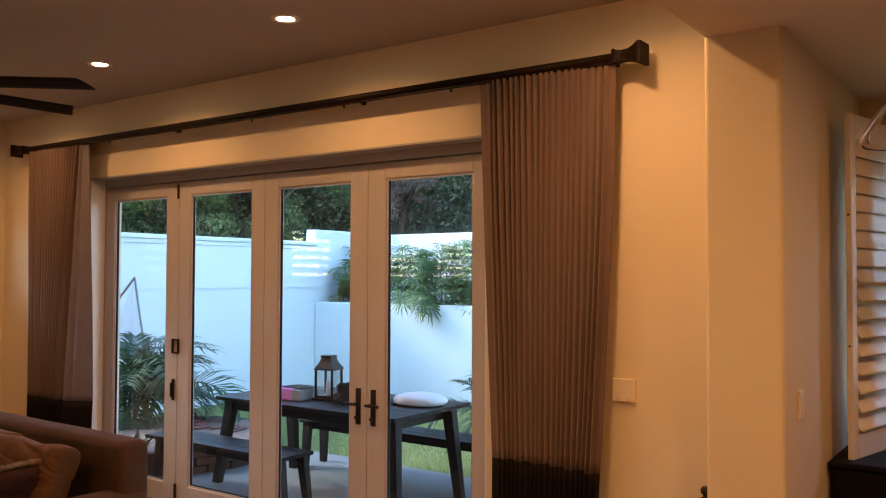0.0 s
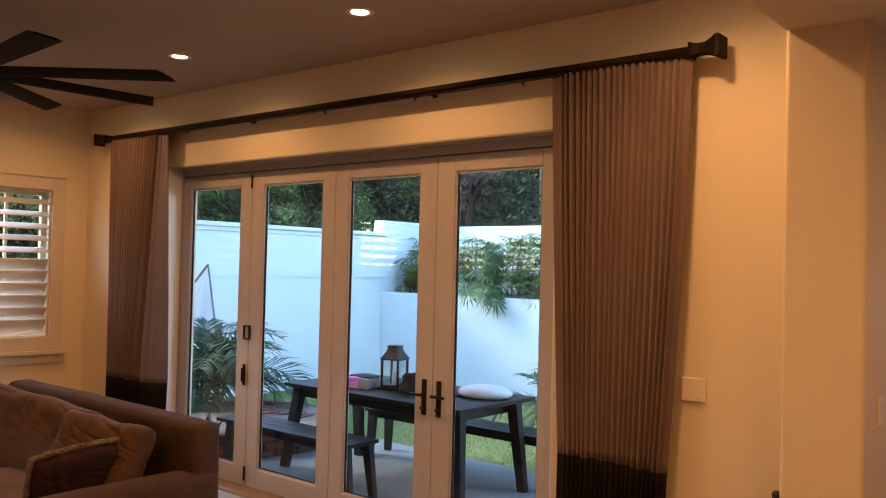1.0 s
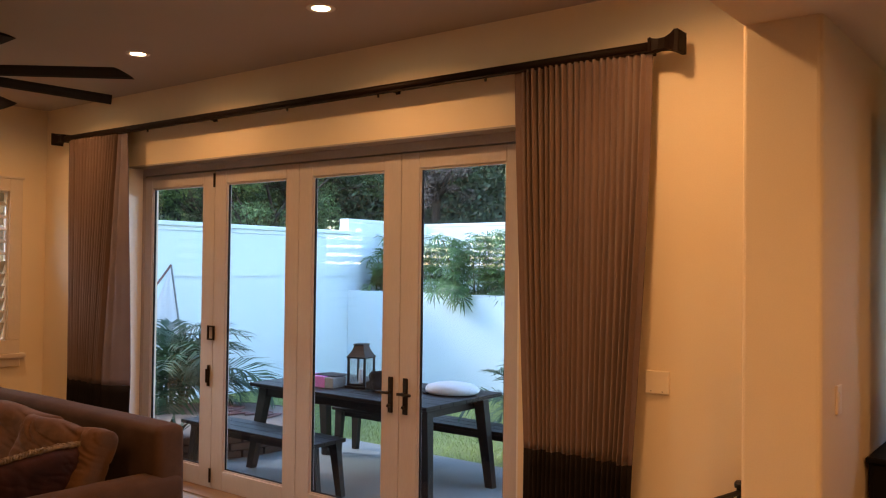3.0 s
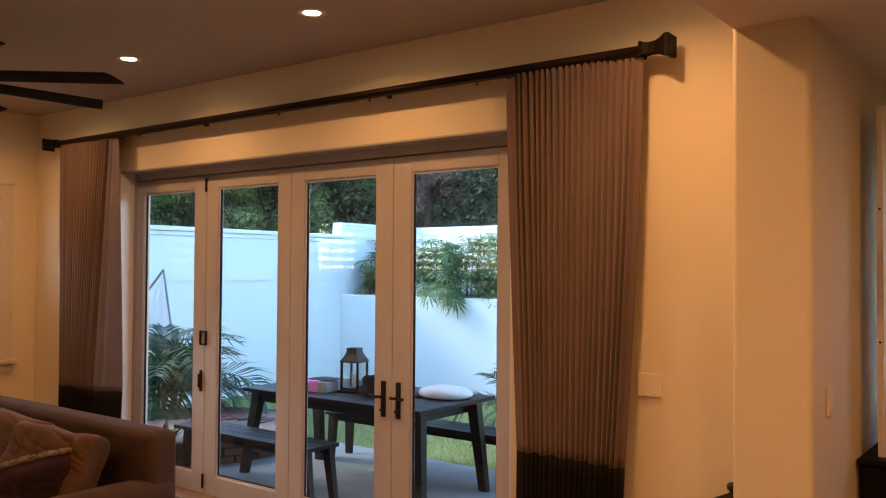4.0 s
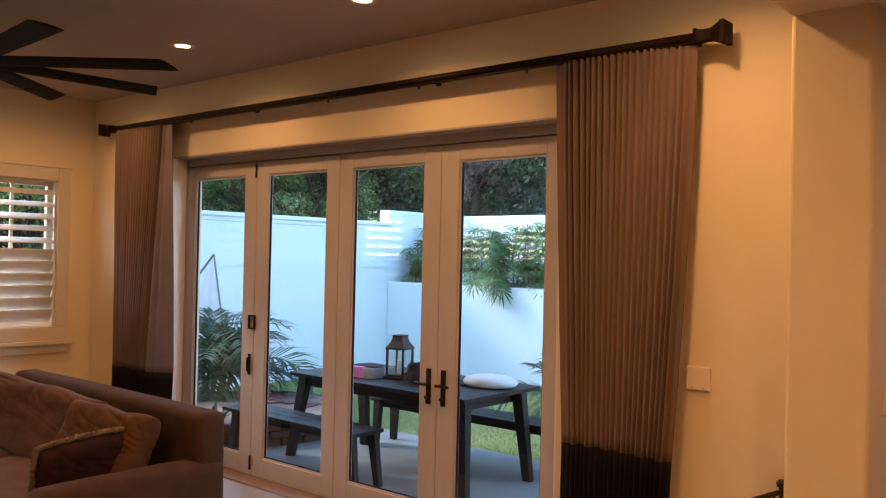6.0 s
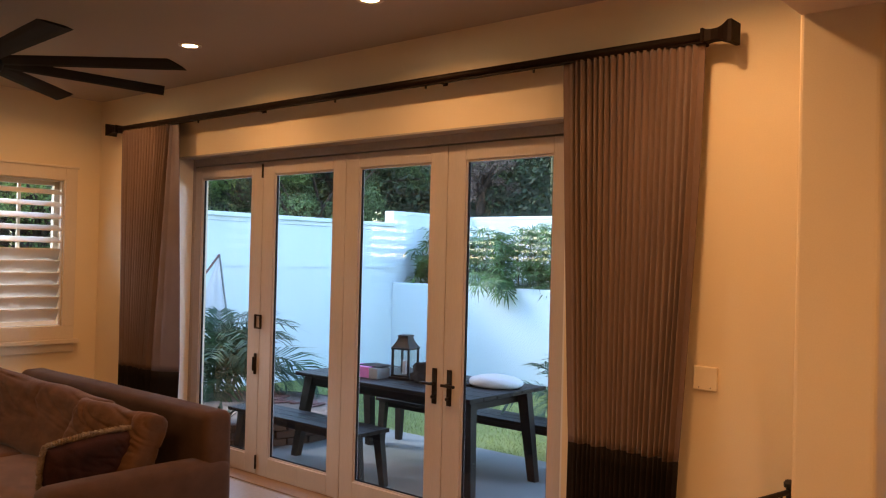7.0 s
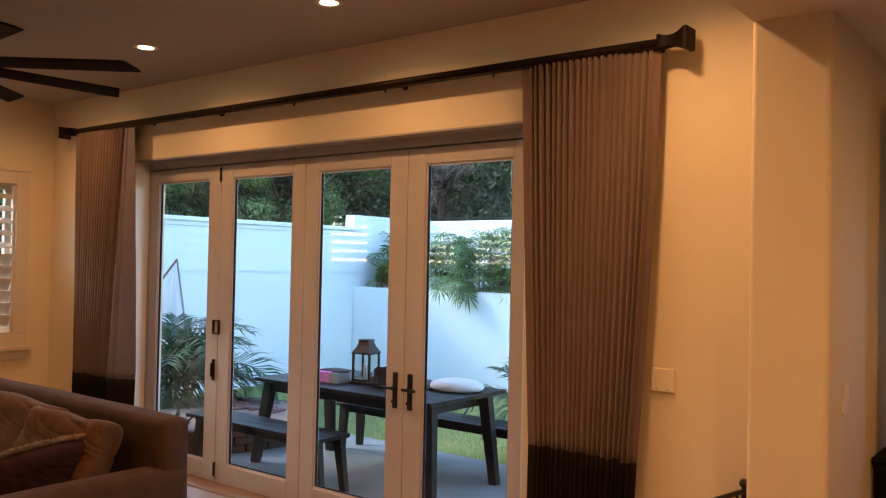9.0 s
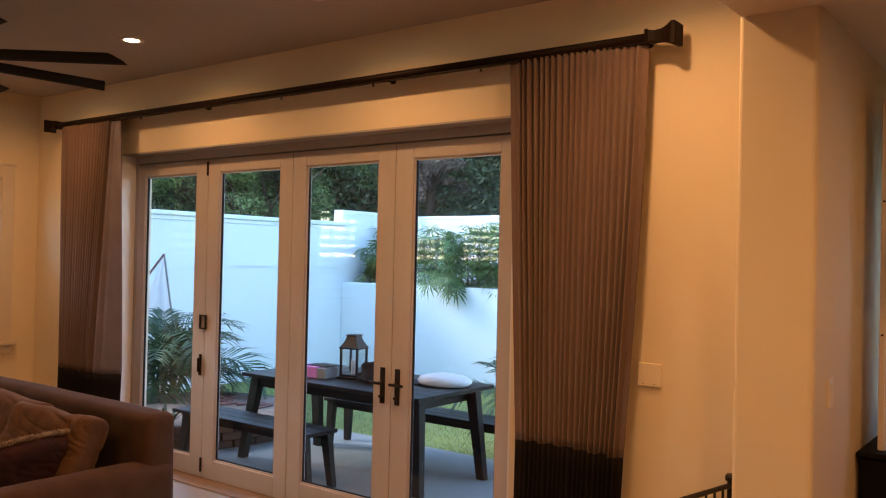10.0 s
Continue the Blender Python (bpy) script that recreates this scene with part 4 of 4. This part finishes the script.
pts = [Vector((-0.45 + 0.9 * i / 48, 0.10 * math.sin(i * 0.75) + 0.12 * math.sin(i * 0.2), 0.012)) for i in range(49)]
for a, b in zip(pts, pts[1:]):
    tube(bm, a, b, 0.011, n=6, caps=False)
part("hose_line", bm, M_POLE, hose, smooth=True)

# leaning net
net = thing("sports_net", "white cloth net with a bent pole leaning by the garden wall", "net", at=(-7.55, 2.15, GZ))
bm = bmesh.new()
top = Vector((0.05, 0.17, 1.83))
for a, b in (((0.0, -0.55, 0.0), (0.02, -0.25, 1.30)), ((0.02, -0.25, 1.30), top)):
    tube(bm, a, b, 0.014)
part("bent_pole", bm, M_POLE, net, "reddish grey pole")
bm = bmesh.new()
tube(bm, top, (0.02, 0.52, 0.0), 0.012)
part("straight_pole", bm, M_GREY, net)
bm = bmesh.new()
rowsn = []
for j in range(13):
    f = j / 12
    a = Vector((0.0, -0.55, 0.02)).lerp(top, f)
    b = Vector((0.02, 0.52, 0.02)).lerp(top, f)
    rowsn.append([bm.verts.new(a.lerp(b, i / 10) + Vector((0.05 * math.sin(i * 1.3 + j * 0.6) * (1 - f), 0, 0))) for i in range(11)])
for a, b in zip(rowsn, rowsn[1:]):
    for i in range(10):
        bm.faces.new((a[i], a[i + 1], b[i + 1], b[i]))
part("cloth", bm, M_NET, net, smooth=True)

# ---- palms ----


def frond_mesh(name, length, droop, leaflets, leaf_len, wide, material, seed, lift=0.0):
    """A feather-shaped palm frond that leaves the origin along +x and arches down."""
    rng = random.Random(seed)
    bm = bmesh.new()
    pts = []
    ang = radians(lift)
    p = Vector((0, 0, 0))
    n = 16
    for i in range(n + 1):
        pts.append(p.copy())
        p = p + Vector((math.cos(ang), 0, math.sin(ang))) * (length / n)
        ang -= radians(droop) / n * (0.5 + 1.2 * i / n)
    for i in range(n):
        tube(bm, pts[i], pts[i + 1], 0.011 * (1 - i / n) + 0.003, 0.011 * (1 - (i + 1) / n) + 0.003, 5, caps=False)
    for k in range(leaflets):
        f = 0.16 + 0.84 * k / (leaflets - 1)
        i = min(int(f * n), n - 1)
        base = pts[i].lerp(pts[i + 1], f * n - i)
        t = (pts[i + 1] - pts[i]).normalized()
        up = Vector((-t.z, 0, t.x))
        ll = leaf_len * (0.45 + 1.1 * math.sin(math.pi * min(1, 0.12 + 0.8 * f)) * 0.62) * rng.uniform(0.85, 1.1)
        for s in (1, -1):
            d = (Vector((0, s, 0)) * 0.85 + t * (0.45 + 0.5 * f) + up * rng.uniform(0.05, 0.4)).normalized()
            side = d.cross(up).normalized() * wide
            mid = base + d * ll * 0.5
            tip = base + d * ll + Vector((0, 0, -ll * rng.uniform(0.15, 0.4)))
            v = [bm.verts.new(q) for q in (base - side * 0.4, base + side * 0.4, mid + side, mid - side, tip)]
            bm.faces.new((v[0], v[1], v[2], v[3]))
            bm.faces.new((v[3], v[2], v[4]))
    me = bpy.data.meshes.new(name)
    bm.to_mesh(me)
    bm.free()
    me.materials.append(material)
    return me


FRONDS = [frond_mesh("frond", 1.2, d, 24, 0.46, 0.017, M_PALM, s, l) for s, d, l in ((1, 95, 60), (2, 100, 42), (3, 80, 20), (4, 80, 74), (8, 70, 5))]
FRONDS_Y = [frond_mesh("frond", 1.1, d, 22, 0.42, 0.018, M_PALMY, s, l) for s, d, l in ((5, 90, 70), (6, 120, 62), (7, 75, 80))]


def palm(label, at, scale, count, seed, stems=5, stem_h=0.35, kinds=FRONDS, spread=0.16):
    rng = random.Random(seed)
    th = thing("palm", label, "palm", "garden palms", at=at)
    ends = []
    for k in range(stems):
        a = 2 * math.pi * k / stems + rng.uniform(-0.4, 0.4)
        b = Vector((spread * 0.5 * math.cos(a), spread * 0.5 * math.sin(a), 0)) if stems > 1 else Vector((0, 0, 0))
        e = b * 2.0 + Vector((0, 0, stem_h * rng.uniform(0.8, 1.25)))
        bm = bmesh.new()
        tube(bm, b, e, 0.028 * scale + 0.006, 0.018 * scale + 0.004, 8)
        part("stem", bm, M_STEM, th)
        ends.append(e)
    for k in range(count):
        e = ends[k % len(ends)]
        o = new("frond", kinds[k % len(kinds)])
        o.parent = th
        s = scale * rng.uniform(0.75, 1.12)
        o.matrix_basis = Matrix.Translation(e) @ pose(0, 0, 0, rng.uniform(-12, 12), rng.uniform(-22, 16), 360 * k / count * 2.4 + rng.uniform(-20, 20)) @ Matrix.Diagonal((s, s, s, 1))
    return th


def fan_mesh(seed, blades=13, reach=0.25, wide=0.012):
    """A palm fan on its stalk, leaving the origin along +x."""
    rng = random.Random(seed)
    bm = bmesh.new()
    hub = Vector((0.22, 0, 0.03))
    tube(bm, (0, 0, 0), hub, 0.006, 0.004, 5, caps=False)
    for k in range(blades):
        a = radians(-125 + 250 * k / (blades - 1) + rng.uniform(-5, 5))
        ln = reach * (1 - 0.25 * abs(a) / 2.2) * rng.uniform(0.85, 1.1)
        d = Vector((math.cos(a), math.sin(a), rng.uniform(-0.05, 0.2)))
        side = Vector((-d.y, d.x, 0)).normalized() * wide
        drop = Vector((0, 0, -ln * rng.uniform(0.2, 0.55)))
        q = [hub, hub + d * ln * 0.55 + side + drop * 0.2, hub + d * ln * 0.55 - side + drop * 0.2, hub + d * ln + drop]
        v = [bm.verts.new(p) for p in q]
        bm.faces.new((v[0], v[2], v[3], v[1]))
    me = bpy.data.meshes.new("fan_leaf")
    bm.to_mesh(me)
    bm.free()
    me.materials.append(M_FANLEAF)
    return me


FANS = [fan_mesh(s) for s in (41, 42, 43)]


def fan_palm(label, at, height, spread, count, seed, canes=6, over=0):
    """A clump of canes with fans at all heights; over: fans that hang out over the wall."""
    rng = random.Random(seed)
    th = thing("fan_palm", label, "palm", "planter palms", at=at)
    for k in range(canes):
        a = 2 * math.pi * k / canes
        foot = Vector((0.25 * spread * math.cos(a), 0.25 * spread * math.sin(a), 0))
        bm = bmesh.new()
        tube(bm, foot, foot * 2.4 + Vector((0, 0, height * rng.uniform(0.6, 0.95))), 0.014, 0.009, 6)
        part("cane", bm, M_STEM, th)
    for k in range(count + over):
        a = rng.uniform(0, 360) if k < count else rng.uniform(-112, -72)
        z = height * rng.uniform(0.12, 1.0) if k < count else rng.uniform(0.22, 0.42)
        out = spread * rng.uniform(0.1, 0.6) if k < count else spread * rng.uniform(0.4, 0.75)
        o = new("fan_leaf", FANS[k % 3])
        o.parent = th
        s = rng.uniform(0.75, 1.15)
        tip = rng.uniform(-35, 25) if k < count else rng.uniform(25, 60)
        o.matrix_basis = Matrix.Translation((out * math.cos(radians(a)), out * math.sin(radians(a)), z)) @ pose(0, 0, 0, rng.uniform(-25, 25), tip, a) @ Matrix.Diagonal((s, s, s, 1))
    return th


palm("bushy dark green palm with arching fronds by the patio edge", (-6.48, 1.70, GZ), 0.84, 38, 11, 6, 0.44)
palm("bushy dark green palm beside the patio table", (-2.42, 2.85, GZ), 0.60, 26, 12, 4, 0.45)
CLUMP = "spiky dark green fan palm clump in the raised planter"
fan_palm(CLUMP, (-7.55, 6.95, 1.22), 0.95, 0.8, 80, 13)
fan_palm(CLUMP, (-6.75, 6.75, 1.22), 0.9, 0.9, 120, 14)
fan_palm(CLUMP, (-5.80, 6.60, 1.22), 1.0, 0.95, 150, 15, 6, 14)
fan_palm(CLUMP, (-5.20, 6.70, 1.22), 0.95, 0.9, 130, 16)
fan_palm(CLUMP, (-4.2, 6.8, 1.22), 0.95, 0.9, 60, 19)
palm("yellow-green palm in the raised planter", (-7.6, 6.5, 1.22), 0.5, 12, 17, 3, 0.12, FRONDS_Y)
palm("yellow-green palm in the raised planter", (-5.35, 6.45, 1.22), 0.5, 12, 18, 3, 0.15, FRONDS_Y)
palm("tall palm with pale green fronds on the bank", (-7.3, 9.7, hill(-7.3, 9.7)), 1.15, 12, 23, 1, 1.15, FRONDS_Y)

ag = thing("agave", "small green broad-leaf plant beside the brick ring", "plant", at=(-5.0, 0.62, PZ0))
bm = bmesh.new()
tube(bm, (0, 0, 0), (0, 0, 0.11), 0.10, 0.12, 16)
part("pot", bm, M_GREY, ag, "grey pot")
for k in range(9):
    a = k * 2.4
    bm = bmesh.new()
    d = Vector((math.cos(a), math.sin(a), 0))
    s = Vector((-d.y, d.x, 0)) * 0.035
    ln = 0.30 + 0.05 * (k % 3)
    secs = [Vector((0, 0, 0.10)), d * ln * 0.35 + Vector((0, 0, 0.10 + ln * 0.55)), d * ln * 0.75 + Vector((0, 0, 0.10 + ln * 0.85))]
    v = [bm.verts.new(q) for q in (secs[0] - s * 0.5, secs[0] + s * 0.5, secs[1] + s, secs[1] - s, secs[2])]
    bm.faces.new((v[0], v[1], v[2], v[3]))
    bm.faces.new((v[3], v[2], v[4]))
    lfp = part("leaf", bm, M_PALM, ag)
    lfp.modifiers.new("thickness", 'SOLIDIFY').thickness = 0.004

# ---- trees on the bank ----


def leaves_mesh(name, centres, normals, size, material, seed):
    """Many small bent leaves at the given places, as one mesh."""
    rng = np.random.default_rng(seed)
    n = len(centres)
    d = rng.normal(size=(n, 3))
    d[:, 2] -= 0.5
    d /= np.linalg.norm(d, axis=1)[:, None]
    s = np.cross(d, normals + 0.3 * rng.normal(size=(n, 3)))
    s /= np.linalg.norm(s, axis=1)[:, None] + 1e-9
    ln = (size * rng.uniform(0.6, 1.4, n))[:, None]
    a = centres - d * ln * 0.5
    m1, m2 = centres + s * ln * 0.26, centres - s * ln * 0.26
    b = centres + d * ln * 0.5
    verts = np.stack([a, m1, b, m2], 1).reshape(-1, 3)
    faces = np.arange(4 * n).reshape(-1, 4)
    me = bpy.data.meshes.new(name)
    me.from_pydata(verts.tolist(), [], faces.tolist())
    me.materials.append(material)
    return me


def tree(label, at, height, radius, count, material, size, seed):
    rng = np.random.default_rng(seed)
    r2 = random.Random(seed)
    th = thing("tree", label, "tree", "trees on the bank", at=at)
    bm = bmesh.new()
    lean = Vector((r2.uniform(-0.3, 0.3), r2.uniform(-0.3, 0.3), height * 0.55))
    tube(bm, (0, 0, -0.3), lean, 0.11, 0.06, 9)
    blobs = []
    for k in range(26):
        a = r2.uniform(0, 6.28)
        e = lean * r2.uniform(0.45, 1.0) + Vector((math.cos(a), math.sin(a), 0)) * radius * r2.uniform(0.35, 0.95) + Vector((0, 0, height * r2.uniform(-0.18, 0.35)))
        tube(bm, lean * r2.uniform(0.35, 0.95), e, 0.045, 0.012, 6)
        blobs.append((e, radius * r2.uniform(0.13, 0.30)))
    part("trunk", bm, M_TRUNK, th)
    cs, ns = [], []
    for e, r in blobs:
        m = count // len(blobs)
        v = rng.normal(size=(m, 3))
        v /= np.linalg.norm(v, axis=1)[:, None]
        rad = r * rng.uniform(0.25, 1.0, m)[:, None] ** 0.5
        cs.append(np.array(e) + v * rad * np.array([1.15, 1.15, 0.8]))
        ns.append(v)
    me = leaves_mesh("crown", np.concatenate(cs), np.concatenate(ns), size, material, seed)
    o = new("crown", me)
    o.parent = th
    return th


rt = random.Random(21)
KINDS = [tree("dense green broad-leaved tree on the bank", (-11.0, 7.5, hill(-11.0, 7.5)), 3.6, 1.7, 20000, M_LEAF, 0.052, 31),
         tree("dense light green tree on the bank", (-10.0, 10.6, hill(-10.0, 10.6)), 3.4, 1.6, 17000, M_LEAF2, 0.06, 32),
         tree("dark green tree on the bank, some copies added to screen sky", (-7.9, 12.0, hill(-7.9, 12.0)), 3.8, 1.8, 20000, M_LEAF, 0.048, 33),
         tree("small half-dry brownish tree on the bank", (-8.75, 9.3, hill(-8.75, 9.3)), 1.55, 0.72, 6000, M_DRY, 0.05, 34)]
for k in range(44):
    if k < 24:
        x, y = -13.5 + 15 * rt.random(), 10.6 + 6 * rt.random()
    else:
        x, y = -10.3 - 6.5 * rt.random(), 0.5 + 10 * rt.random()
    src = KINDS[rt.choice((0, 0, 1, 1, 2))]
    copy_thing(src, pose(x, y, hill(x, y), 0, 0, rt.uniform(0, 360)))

# added trees out of view, screening bright sky from the west window's reflection
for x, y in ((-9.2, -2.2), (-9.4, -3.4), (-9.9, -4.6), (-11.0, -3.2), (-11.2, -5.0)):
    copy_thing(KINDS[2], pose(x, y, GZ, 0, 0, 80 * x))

# undergrowth over the bank
rng = np.random.default_rng(5)
n = 90000
x = rng.uniform(-15, 3, n)
y = rng.uniform(0, 15, n)
keep = (y > 9.1) | ((x < -9.0) & (y > 0.5))
x, y = x[keep], y[keep]
z = np.array([hill(a, b) for a, b in zip(x, y)]) + rng.uniform(0, 1, len(x)) ** 2 * 1.3
tagged(new("undergrowth", leaves_mesh("undergrowth", np.stack([x, y, z], 1), rng.normal(size=(len(x), 3)), 0.10, M_LEAFD, 6)), "leafy undergrowth covering the bank, shade in its colour", "undergrowth", "", "stuff")

# grass blades on the lawn
n = 80000
x = rng.uniform(-7.9, 0.5, n)
y = rng.uniform(0.3, 6.0, n)
keep = ~((x > -6.25) & (y < 2.42)) & (np.hypot(x + 5.55, y - 1.45) > 1.06)
x, y = x[keep], y[keep]
h = rng.uniform(0.015, 0.045, len(x))
a = rng.uniform(0, 6.28, len(x))
dx, dy = np.cos(a) * 0.003, np.sin(a) * 0.003
bx0, by0 = rng.normal(0, 0.016, len(x)), rng.normal(0, 0.016, len(x))
verts = np.stack([np.stack([x - dx, y - dy, np.full_like(x, GZ)], 1), np.stack([x + dx, y + dy, np.full_like(x, GZ)], 1), np.stack([x + bx0, y + by0, GZ + h], 1)], 1).reshape(-1, 3)
me = bpy.data.meshes.new("grass")
me.from_pydata(verts.tolist(), [], np.arange(len(verts)).reshape(-1, 3).tolist())
me.materials.append(M_GRASS)
tagged(new("grass", me), "short green lawn grass", "grass", "", "stuff")

# ---- floor tiles, last ----
bm = boxes((-0.298, 0.298, -0.298, 0.298, -0.008, 0.0), r=0.002)
tile0 = None
for i in range(11):
    for j in range(14):
        m = Matrix.Translation((XW + 0.3 + 0.6 * i, -0.36 - 0.6 * j, 0.0))
        if tile0 is None:
            tile0 = part("tile", bm, M_TILE, floor)
            tile0.matrix_basis = m
        else:
            again(tile0, "tile", floor, m)
# kitchen floor is out of view; its dark colour cuts bounce onto the walls
part("low_bounce_field", boxes((WX0 + 0.02, XE, YS, WY - 0.01, -0.007, -0.0005), (WX1 + 0.01, XE, WY - 0.01, 1.0, -0.007, -0.0005)), M_KFLOOR, floor, "unseen kitchen floor, made dark to cut bounced light")
